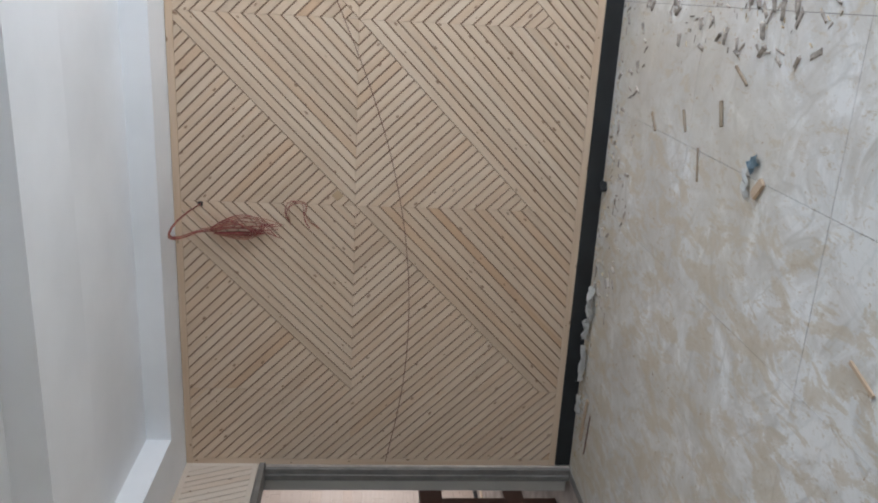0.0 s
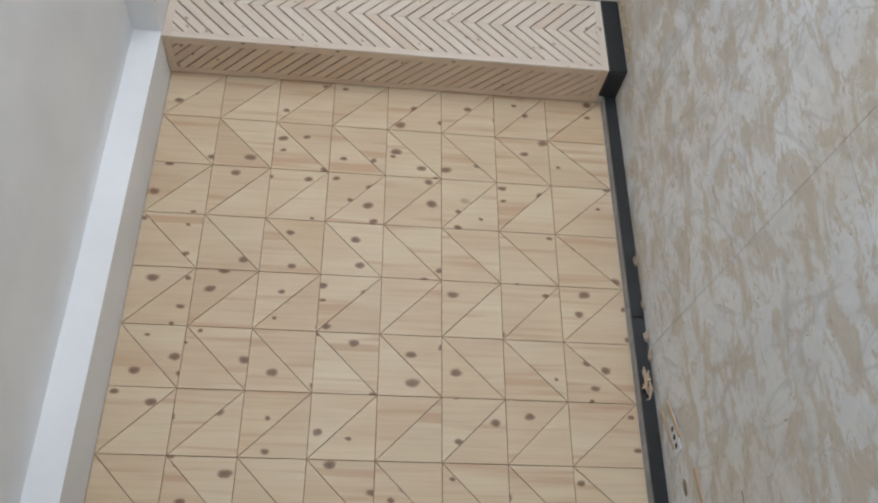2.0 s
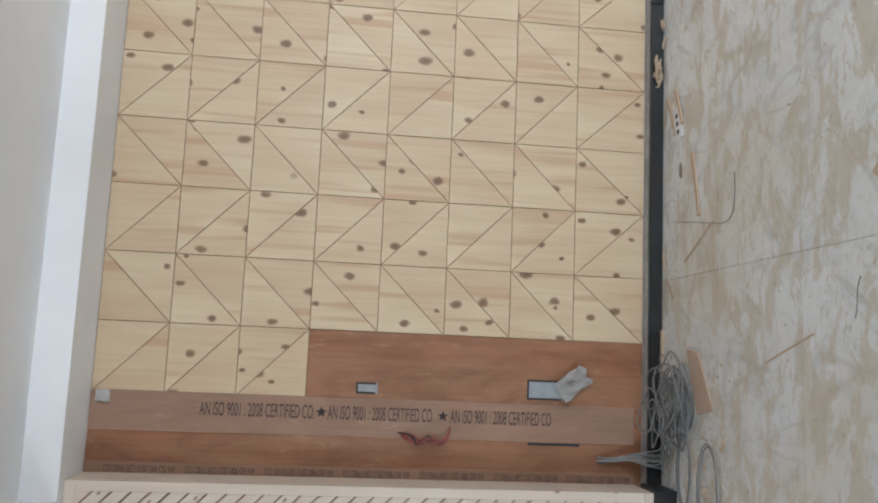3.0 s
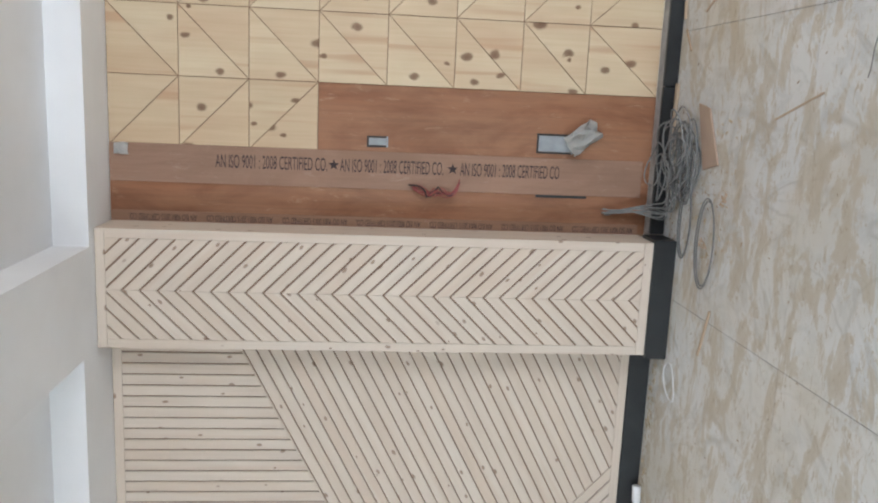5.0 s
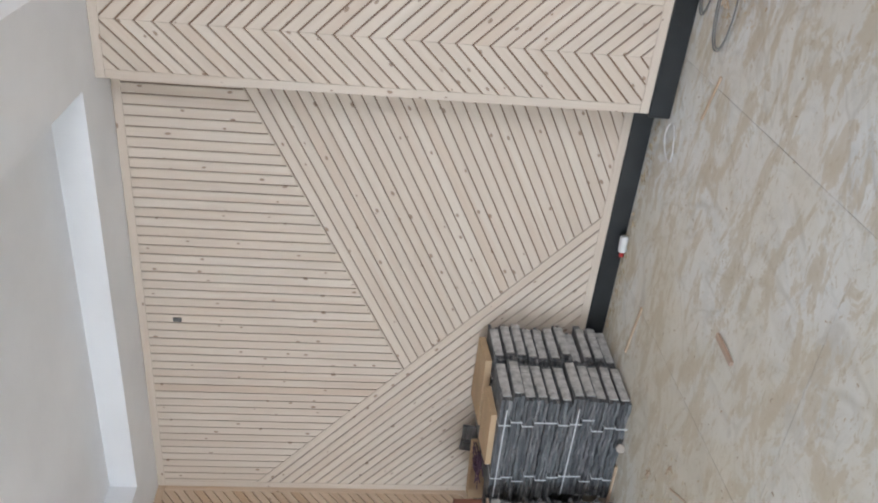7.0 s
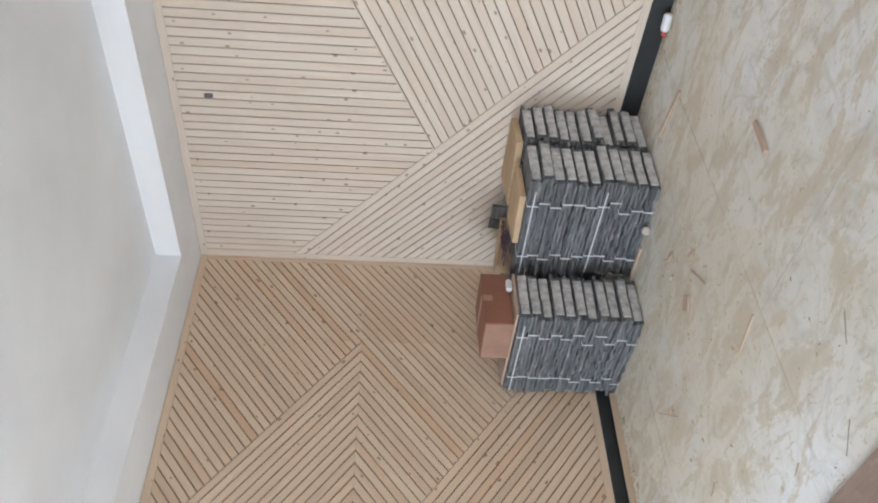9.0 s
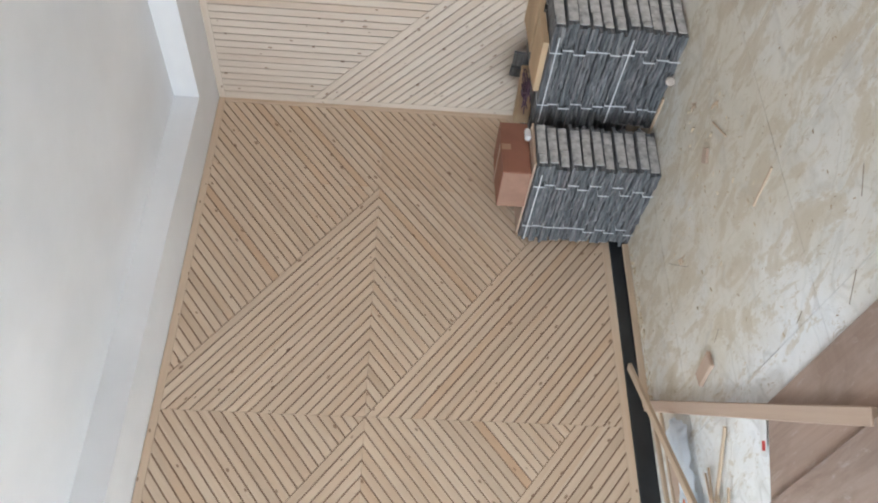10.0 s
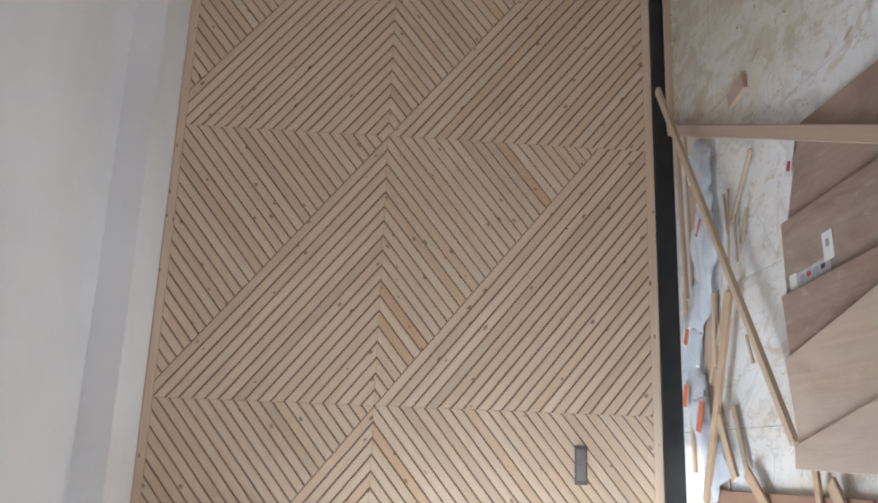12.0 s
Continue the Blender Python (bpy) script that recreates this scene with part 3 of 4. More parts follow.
# ---- doorway ----
door_frame = tagged(empty("door_frame", pose(0, 0, 0)), "grey primed steel door frame with no door leaf", "door frame", kind="structure")
block("jamb", 1.945, 1.971, 0.017, 0.095, 0, DOOR[2] - 0.024, METAL, door_frame, 0.003)
block("plaster_joint", 1.972, XE - 0.001, 0.012, 0.095, 0, DOOR[2] - 0.024, MORTAR_PALE, door_frame, 0.003, "pale plaster filling beside the jamb")
block("stop", 1.93, 1.944, 0.055, 0.095, 0, DOOR[2] - 0.024, METAL, door_frame, 0.002)
block("jamb", DOOR[0] + 0.285, DOOR[0] + 0.335, 0.0, 0.13, 0, DOOR[2] - 0.024, METAL, door_frame, 0.003)
block("head", DOOR[0] + 0.285, XE - 0.001, 0.0, 0.13, DOOR[2] - 0.022, DOOR[2] + 0.016, METAL, door_frame, 0.003)
tagged(block("threshold", DOOR[0] + 0.2, XE - 0.02, 0.02, 0.075, 0.0, 0.008, METAL, None, 0.002), "dark grey threshold strip in the doorway", "threshold", kind="structure")

# far wall of the next room: boards in running bond
F_NEXT = wall_frame((0, NR_Y + 0.010, 0), (0, -1, 0))
board_start = random.Random(3)
for r in range(21):
    u = 2.6 + board_start.uniform(0, 0.5)
    while u < 6.2:
        length = board_start.choice((0.42, 0.55, 0.68, 0.80))
        plank("wall_board", rect(u, u + length - 0.002, 0.052 + r * 0.12, 0.052 + r * 0.12 + 0.1185), 0, 0.010, F_NEXT, PINE_NEXT, wall_next, 0.001)
        u += length
SCREED = painted("dusty_screed", (0.45, 0.37, 0.325), 0.9, 0.4, 5)
tagged(block("floor_doorway", DOOR[0] + 0.337, XE - 0.002, 0.077, 0.216, 0.003, 0.008, SCREED), "bare dusty screed behind the threshold", "floor", kind="structure")
tagged(block("floor_next_room", DOOR[0] - 2.19, 6.79, 0.217, NR_Y - 0.035, 0.003, 0.008, SCREED), "bare dusty brown screed floor of the next room", "floor", kind="structure")
tagged(block("baseboard", 0.0, 6.7, NR_Y - 0.03, NR_Y + 0.011, 0, 0.05, BLACK, None, 0.003), "black stone skirting in the next room", "skirting", kind="structure")


# ---- wires and curves ----
def tube(name, points, radius, mat, parent=None, label="", closed=False):
    cu = bpy.data.curves.new(name, "CURVE")
    cu.dimensions, cu.bevel_depth, cu.bevel_resolution = "3D", radius, 1
    sp = cu.splines.new("NURBS")
    sp.points.add(len(points) - 1)
    for p, q in zip(sp.points, points):
        p.co = (*q, 1)
    sp.order_u, sp.use_endpoint_u, sp.use_cyclic_u, sp.resolution_u = 4, not closed, closed, 3
    tmp = bpy.data.objects.new(name, cu)
    scene.collection.objects.link(tmp)
    me = bpy.data.meshes.new_from_object(tmp.evaluated_get(bpy.context.evaluated_depsgraph_get()))
    bpy.data.objects.remove(tmp)
    me.materials.clear()
    me.materials.append(mat)
    for f in me.polygons:
        f.use_smooth = True
    ob = new(name, me)
    if parent:
        ob.parent = parent
    return tagged(ob, label) if label else ob


RED_WIRE = painted("red_wire", (0.33, 0.065, 0.06), 0.4, 0.3, 30)
COPPER = painted("orange_wire", (0.46, 0.21, 0.14), 0.4, 0.3, 30)
BROWN_WIRE = painted("brown_wire", (0.20, 0.085, 0.06), 0.5, 0.3, 30)
GREY_CABLE = painted("grey_cable", (0.21, 0.215, 0.215), 0.5, 0.2, 20)
WHITE_PLASTIC = painted("white_plastic", (0.75, 0.76, 0.77), 0.4)
PURPLE = painted("purple_wire", (0.12, 0.06, 0.10), 0.5, 0.3, 30)
RED_PLASTIC = painted("red_plastic", (0.5, 0.04, 0.04), 0.4)
ORANGE = painted("orange_print", (0.62, 0.17, 0.09), 0.5)
PAPER = painted("paper", (0.72, 0.72, 0.70), 0.8, 0.12, 14)
GREY_BOX = painted("grey_steel_box", (0.33, 0.36, 0.38), 0.45, 0.2, 20)
CARD = painted("tan_cardboard", (0.52, 0.37, 0.23), 0.8, 0.15, 6)
CARTON = painted("brown_carton", (0.30, 0.13, 0.085), 0.75, 0.15, 8)
CARTON_PALE = painted("pale_carton", (0.33, 0.185, 0.13), 0.75, 0.2, 9)
DEBRIS_WOOD = painted("weathered_wood", (0.34, 0.27, 0.20), 0.85, 0.35, 20)
BLUE_SCRAP = painted("blue_scrap", (0.30, 0.42, 0.50), 0.7, 0.3, 30)
TAPE = painted("packing_tape", (0.42, 0.25, 0.17), 0.35)
STRAP = painted("white_strap", (0.62, 0.64, 0.66), 0.5)
STICK = wood("rough_stick", (0.56, 0.44, 0.325), (0.45, 0.335, 0.235), (0.49, 0.37, 0.265), 0.0, 0.7)
rnd = random.Random(7)

next_cable = tube("hanging_cable", [(5.36, NR_Y - 0.01, 2.45), (5.2, NR_Y - 0.015, 2.35), (4.9, NR_Y - 0.02, 2.22), (4.5, NR_Y - 0.02, 2.17), (4.1, NR_Y - 0.02, 2.15), (3.7, NR_Y - 0.02, 2.12), (3.3, NR_Y - 0.01, 2.1)], 0.0065, DARK)
tagged(next_cable, "dark cable drooping along the boarded wall", "cable")
next_cable2 = tube("hanging_cable", [(5.3, NR_Y - 0.01, 2.30), (4.8, NR_Y - 0.015, 2.02), (4.3, NR_Y - 0.02, 1.99), (3.8, NR_Y - 0.02, 2.02), (3.4, NR_Y - 0.01, 2.05)], 0.0035, COPPER)
tagged(next_cable2, "thin brown cable drooping along the boarded wall", "cable")
trestle = empty("wooden_trestle", pose(2.23, 0.45, 0), "dark brown wooden trestle standing behind the doorway", "trestle")
block("crosspiece", -0.16, 0.16, -0.03, 0.03, 0.815, 0.975, BROWN_BOARD, trestle, 0.004)
block("crosspiece", -0.12, 0.14, -0.03, 0.03, 0.235, 0.375, BROWN_BOARD, trestle, 0.004)
block("post", -0.085, -0.015, -0.028, 0.028, 0.0, 0.814, BROWN_BOARD, trestle, 0.004)
for k, (yy, ww, mat) in enumerate(((NR_Y - 0.09, 0.05, PURPLE), (NR_Y - 0.17, 0.06, PAPER), (NR_Y - 0.25, 0.05, PINE))):
    tagged(block("floor_board", 2.75 + 0.1 * k, 5.1 + 0.1 * k, yy - ww / 2, yy + ww / 2, 0.009, 0.03, mat, None, 0.003), ("purple painted", "whitewashed", "bare pine")[k] + " board lying along the far wall", "board", "boards along the far wall")
tagged(block("door_leaf_edge", 2.9, 2.94, 2.55, 2.68, 0.0, 0.9, BROWN_BOARD, None, 0.004), "short brown board leaning near the far wall", "board")

# ---- east wall: wires out of the panelling, junction hole, hanging cord ----
red_wires = empty("red_wires", pose(XE, -1.63, 2.3), "bunch of red and copper wires hanging from a hole", "wires")
for k in range(9):
    j = lambda s: rnd.uniform(-s, s)
    x = -0.02 - 0.010 * (k % 4)
    tube("wire", [(-0.005, -0.095, 0.055), (x - 0.18, -0.075 + j(0.012), 0.13), (x - 0.38, -0.005 + j(0.012), 0.185 + j(0.008)), (x - 0.20, 0.06 + j(0.010), 0.14), (x - 0.01, 0.055 + j(0.015), 0.05), (x, 0.055 + j(0.02), -0.02),
                  (x - 0.02, 0.0 + j(0.06), -0.16 + j(0.05)), (x - 0.01, 0.02 + j(0.05), -0.30 + j(0.05)), (x, 0.06 + j(0.05), -0.38 + j(0.05))], 0.0023, RED_WIRE if k % 3 else COPPER, red_wires)
for k in range(14):
    j = lambda s: rnd.uniform(-s, s)
    x = -0.03 - 0.006 * (k % 5)
    tube("wire", [(x, 0.05 + j(0.01), 0.0), (x - 0.02, -0.01 + j(0.06), -0.11 + j(0.04)), (x - 0.01, 0.0 + j(0.07), -0.24 + j(0.05)), (x, 0.06 + j(0.03), -0.33 + j(0.04)), (x - 0.01, 0.09 + j(0.04), -0.22), (x, 0.07, -0.02)], 0.0023, COPPER if k % 2 else RED_WIRE, red_wires)
for k in range(4):
    j = lambda s: rnd.uniform(-s, s)
    tube("wire_loop", [(-0.005, 0.02 + j(0.02), -0.46), (-0.05, -0.09 + j(0.03), -0.42 + j(0.03)), (-0.06, -0.15 + j(0.02), -0.49), (-0.05, -0.12, -0.58 + j(0.03)), (-0.03, -0.03, -0.52 + j(0.03)), (-0.02, 0.03, -0.60 + j(0.04))], 0.0021, RED_WIRE if k % 2 else COPPER, red_wires)
tagged(block("wire_outlet", XE - 0.0145, XE - 0.0105, -1.738, -1.712, 2.345, 2.372, DARK), "dark ragged hole where wires leave the panelling", "hole")
tagged(plank("patch_board", [(1.765, 1.57), (1.80, 1.535), (1.835, 1.57), (1.80, 1.605)], radians(45), 0.014, F_EAST, CARD, None), "small tan patch of darker wood on the panelling", "board")
cord = tube("electric_wire", [(XE - 0.03, -3.6, 1.9), (XE - 0.04, -2.85, 1.568), (XE - 0.045, -2.53, 1.426), (XE - 0.045, -2.16, 1.292), (XE - 0.045, -1.80, 1.20), (XE - 0.045, -1.42, 1.138), (XE - 0.045, -0.95, 1.111), (XE - 0.045, -0.49, 1.14), (XE - 0.04, -0.03, 1.234)], 0.0026, BROWN_WIRE)
tagged(cord, "thin brown wire hanging slack across the panelling", "wire")

# ---- bay wall and west wall fittings ----
TAG_GREY = painted("dark_grey_tag", (0.13, 0.125, 0.12), 0.6, 0.3, 30)
tagged(block("wall_tag", -5.588, -5.561, Y_STRIPE - 0.016, Y_STRIPE - 0.0105, 2.287, 2.332, TAG_GREY, None, 0.001), "small grey metal tag on the pale slats", "tag")
socket = empty("socket_box", pose(XW, -3.72, 0.492), "grey flush socket box set in the panelling", "socket")
block("plate", 0.0105, 0.018, -0.088, 0.088, -0.029, 0.029, TAG_GREY, socket, 0.003)
block("recess", 0.018, 0.019, -0.07, 0.07, -0.02, 0.02, METAL, socket)


# ---- niche: stamped strips, cut-outs, wires ----
def lettering(name, text, size, width, m, mat, parent):
    cu = bpy.data.curves.new(name, "FONT")
    cu.body, cu.size, cu.align_x, cu.align_y = text, size, "LEFT", "CENTER"
    tmp = bpy.data.objects.new(name, cu)
    scene.collection.objects.link(tmp)
    me = bpy.data.meshes.new_from_object(tmp.evaluated_get(bpy.context.evaluated_depsgraph_get()))
    bpy.data.objects.remove(tmp)
    xs = [v.co.x for v in me.vertices]
    k = width / (max(xs) - min(xs))
    for v in me.vertices:
        v.co.x = (v.co.x - min(xs)) * k
    me.materials.clear()
    me.materials.append(mat)
    ob = new(name, me)
    ob.parent, ob.matrix_basis = parent, m
    return ob


DOWN = Matrix(((0, 1, 0, 0), (0, 0, -1, 0), (-1, 0, 0, 0), (0, 0, 0, 1)))      # reads downwards, tops to the east
UPWARD = Matrix(((0, -1, 0, 0), (0, 0, -1, 0), (1, 0, 0, 0), (0, 0, 0, 1)))    # reads upwards, tops to the west
strip = tagged(plank("stamped_strip", rect(-3.505, -3.335, ZB + 0.002, ZT - 0.002), radians(90), 0.009, F_NICHE, PLY_PALE, None), "pale plywood strip stamped with black capitals", "plywood strip")
strip_m = strip.matrix_basis.inverted()
for z, width in ((2.052, 0.492), (1.503, 0.468), (0.958, 0.462)):
    lettering("lettering", "AN ISO 9001 : 2008 CERTIFIED CO." if z > 1 else "AN ISO 9001 : 2008 CERTIFIED CO", 0.084, width, strip_m @ Matrix.Translation((-3.405, -0.0102, z)) @ DOWN, INK, strip)
for z in (1.531, 0.992):
    pts = [(0.026 * (1 if i % 2 == 0 else 0.42) * math.sin(i * math.pi / 5), 0.026 * (1 if i % 2 == 0 else 0.42) * math.cos(i * math.pi / 5), 0) for i in range(10)]
    mesh_object("star", pts + [(0, 0, 0)], [(i, 10, (i + 1) % 10) for i in range(10)], INK, strip, "", strip_m @ Matrix.Translation((-3.402, -0.0102, z)) @ DOWN)
edge_strip = tagged(plank("stamped_strip", rect(-3.69, -3.634, ZB + 0.002, ZT - 0.002), radians(90), 0.011, F_NICHE, PLY_PALE, None), "narrow plywood strip stamped with small capitals", "plywood strip")
edge_m = edge_strip.matrix_basis.inverted()
for k in range(7):
    lettering("lettering", "AN ISO 9001:2015 CERTIFIED CO.", 0.040, 0.295, edge_m @ Matrix.Translation((-3.660, -0.0122, 0.125 + 0.335 * k)) @ UPWARD, INK, edge_strip)
for (u0, u1, v0, v1), name in (((-3.315, -3.225, 0.44, 0.61), "switch_box"), ((-3.315, -3.265, 1.29, 1.385), "switch_box")):
    sb = empty(name, pose((u0 + u1) / 2, -0.006, (v0 + v1) / 2), "open grey steel switch box sunk in the plywood", "switch box", "switch boxes")
    w, h = (u1 - u0) / 2, (v1 - v0) / 2
    block("rim", -w, w, -0.004, 0.0, h - 0.008, h, DARK, sb)
    block("rim", -w, w, -0.004, 0.0, -h, -h + 0.008, GREY_BOX, sb)
    block("rim", -w, -w + 0.008, -0.004, 0.0, -h + 0.0081, h - 0.0081, DARK, sb)
    block("rim", w - 0.008, w, -0.004, 0.0, -h + 0.0081, h - 0.0081, DARK, sb)
    block("back_plate", -w + 0.009, w - 0.009, -0.0015, -0.0005, -h + 0.009, h - 0.009, GREY_BOX, sb)
tagged(block("cable_slot", -3.518, -3.506, -0.008, -0.0055, 0.36, 0.60, DARK), "dark slot cut in the plywood beside the strip", "slot")


def crumpled(name, w, h, n, amp, seed, mat, m, label, category):
    g = random.Random(seed)
    bm = bmesh.new()
    grid = [[bm.verts.new(((i / n - 0.5) * w * g.uniform(0.9, 1.1), (j / n - 0.5) * h * g.uniform(0.9, 1.1), g.uniform(0.1, 1) * amp)) for j in range(n + 1)] for i in range(n + 1)]
    for i in range(n):
        for j in range(n):
            bm.faces.new((grid[i][j], grid[i + 1][j], grid[i + 1][j + 1], grid[i][j + 1]))
    bmesh.ops.solidify(bm, geom=bm.faces[:], thickness=0.001)
    ob = part(name, bm, mat, None, "", m)
    return tagged(ob, label, category)


crumpled("paper_scrap", 0.10, 0.16, 5, 0.06, 3, PAPER, F_NICHE @ Matrix.Translation((-3.235, 0.405, 0.012)) @ Matrix.Rotation(radians(35), 4, "Z"), "crumpled white paper hanging from the switch box", "paper")
crumpled("paper_scrap", 0.05, 0.06, 3, 0.015, 5, PAPER, F_NICHE @ Matrix.Translation((-3.36, 2.455, 0.011)), "torn scrap of white paper on the plywood", "paper")
ply_wires = empty("red_wires", pose(-3.47, -0.012, 1.05), "red wires poking out of the plywood", "wires")
for k in range(8):
    j = lambda s: rnd.uniform(-s, s)
    tube("wire", [(-0.01, 0, 0.13 + j(0.02))] + [(-0.035 + j(0.035), -0.03 + j(0.02), 0.09 - 0.022 * i + j(0.035)) for i in range(5)] + [(-0.05 + j(0.01), -0.03, -0.03), (-0.045 + j(0.01), -0.04, -0.07 + j(0.01)), (0.015 + j(0.01), -0.02, -0.09)], 0.0026, RED_WIRE if k % 4 else DARK, ply_wires)

# ---- grey cable heap on the floor by the pier ----
coil = empty("cable_coil", pose(-3.32, -0.2, 0), "tangled heap of thin grey cables on the floor", "cable coil")
for k in range(24):
    a0, rx, ry = rnd.uniform(0, 6.28), rnd.uniform(0.07, 0.17), rnd.uniform(0.06, 0.13)
    cx, cy = rnd.uniform(-0.06, 0.10), rnd.uniform(-0.19, 0.02)
    tube("cable_loop", [(cx + rx * math.cos(a0 + i * 0.785) * rnd.uniform(0.85, 1.15), cy + ry * math.sin(a0 + i * 0.785) * rnd.uniform(0.85, 1.15), 0.006 + 0.006 * k * rnd.uniform(0.5, 1)) for i in range(8)], 0.0034, GREY_CABLE, coil, closed=True)
for k in range(4):
    cx, cy, lx = (-0.25, -0.13, 0.16) if k < 2 else (-0.30, -0.37, 0.17)
    tube("cable_loop", [(cx + (lx + 0.012 * k) * math.cos(i * 0.785), cy + (0.06 + 0.012 * k) * math.sin(i * 0.785), 0.006 + 0.004 * k) for i in range(8)], 0.0034, GREY_CABLE, coil, closed=True)
for k in range(9):
    j = lambda s: rnd.uniform(-s, s)
    tube("cable_strand", [(-0.25 + j(0.02), 0.175, 0.27 + j(0.02)), (-0.245 + j(0.015), 0.15, 0.22), (-0.23 + j(0.03), 0.12 + j(0.02), 0.12), (-0.23 + j(0.05), 0.07 + j(0.03), 0.03), (-0.22 + j(0.06), -0.02 + j(0.05), 0.008 + 0.004 * k), (-0.10 + j(0.08), 0.0 + j(0.06), 0.02 + 0.004 * k)], 0.0034, GREY_CABLE, coil)


# ---- slate packs in the corner ----
def slate_material():
    m, nt, b = material("slate", 0.75)
    n = noise_tex(nt, object_vec(nt, (7, 9, 60), 17), 1.0, 7, 0.72, 0.6)
    col = ramp(nt, n, [(0.32, (0.058, 0.062, 0.065)), (0.47, (0.125, 0.136, 0.142)), (0.57, (0.18, 0.188, 0.193)), (0.70, (0.36, 0.36, 0.357))])
    warm = noise_tex(nt, object_vec(nt, (2, 2, 8), 23), 1.0, 3)
    col = mixed(nt, col, ramp(nt, warm, [(0.4, (1, 1, 1)), (0.7, (1.05, 0.93, 0.93))]), 1.0, "MULTIPLY")
    piece = ramp(nt, object_random(nt), [(0, (0.7, 0.72, 0.75)), (1, (1.25, 1.25, 1.25))])
    nt.links.new(mixed(nt, col, piece, 1.0, "MULTIPLY"), b.inputs["Base Color"])
    bump(nt, b, n, 1.0, 0.012)
    return m


SLATE = slate_material()
# slate of the end faces, with their brighter lighting put into the colour
SLATE_END_LIT = painted("lit_sawn_slate_end", (0.58, 0.575, 0.565), 0.85, 0.45, 26)


def slate_pack(seed, label):
    """A strapped pack of long slate strips: rough split front, sawn ends coloured lighter as if lit."""
    g = random.Random(seed)
    pack = empty("slate_pack", None, label, "slate pack", "stacked slate packs")
    L, D, H = 0.66, 0.30, 0.056
    z = 0.001
    for k in range(3):
        h = H / 3
        bm = bmesh.new()
        n = 14
        x0, x1 = -L / 2 + g.uniform(0, 0.014), L / 2 - g.uniform(0, 0.014)
        rows = []
        for y, rough in ((-D / 2, 0.018), (D / 2, 0.018)):
            lo, hi = [], []
            for i in range(n + 1):
                x = x0 + (x1 - x0) * i / n
                off = g.uniform(-rough, rough * 0.3) * (1 if y < 0 else -1)
                lo.append(bm.verts.new((x, y - off, z + 0.0008)))
                hi.append(bm.verts.new((x, y - off + g.uniform(-0.003, 0.003), z + h - 0.0008 + g.uniform(-0.002, 0.0))))
            rows.append((lo, hi))
        (fl, fh), (bl, bh) = rows
        for i in range(n):
            bm.faces.new((fl[i], fl[i + 1], fh[i + 1], fh[i]))
            bm.faces.new((bl[i + 1], bl[i], bh[i], bh[i + 1]))
            bm.faces.new((fh[i], fh[i + 1], bh[i + 1], bh[i]))
            bm.faces.new((bl[i], bl[i + 1], fl[i + 1], fl[i]))
        bm.faces.new((fl[0], fh[0], bh[0], bl[0]))
        bm.faces.new((fl[n], bl[n], bh[n], fh[n]))
        strip = part("slate_strip", bm, SLATE, pack)
        z += h
    # sawn end plates, made pale for the light that falls on the ends
    for x in (-L / 2 - 0.002, L / 2 - 0.004):
        cut = g.uniform(-0.09, 0.02)
        for y0, y1, z0, z1 in ((-D / 2 + 0.03, cut, 0.006, H - 0.008), (cut + 0.003, D / 2 - 0.012 - g.uniform(0, 0.03), 0.004 + g.uniform(0, 0.01), H - 0.004)):
            block("sawn_end", x, x + 0.006 + g.uniform(0, 0.002), y0, y1, z0, z1, SLATE_END_LIT, strip, 0.001)
    for x in (-0.17, 0.19):
        x += g.uniform(-0.015, 0.015)
        bm = bmesh.new()
        for yy, zz in ((-D / 2 - 0.012, -0.0), (D / 2 + 0.012, 0.0)):
            bmesh.ops.create_cube(bm, size=1, matrix=Matrix.Translation((x + g.uniform(-0.004, 0.004), yy, H / 2)) @ Matrix.Diagonal((0.007, 0.002, H + 0.002, 1)))
        bmesh.ops.create_cube(bm, size=1, matrix=Matrix.Translation((x, 0, H + 0.0012)) @ Matrix.Diagonal((0.007, D + 0.022, 0.0014, 1)))
        part("strap", bm, STRAP, pack, "white plastic strap")
    if seed == 0:
        part("strap", box_bm(-0.30, 0.28, -D / 2 - 0.014, -D / 2 - 0.012, H * 0.45, H * 0.56), STRAP, pack, "white plastic strap")
    return pack


packs = [slate_pack(k, "strapped pack of rough grey slate strips") for k in range(4)]
used = set()
for cx, cy, layers in ((-5.86, -0.21, 11), (-5.86, -0.525, 11), (-6.45, -0.905, 11)):
    for k in range(layers):
        m = pose(cx + rnd.uniform(-0.02, 0.02), cy + rnd.uniform(-0.010, 0.010), 0.0005 + k * 0.0592, 0, 0, rnd.uniform(-1.2, 1.2) + (180 if rnd.random() < 0.4 else 0))
        v = rnd.randrange(4)
        if v in used:
            copy_thing(packs[v], m)
        else:
            packs[v].matrix_basis = m
            used.add(v)
for v in range(4):
    if v not in used:
        packs[v].matrix_basis = pose(-5.86, -0.21, 0.0005 + 11 * 0.0592)
TOP = 11 * 0.0592


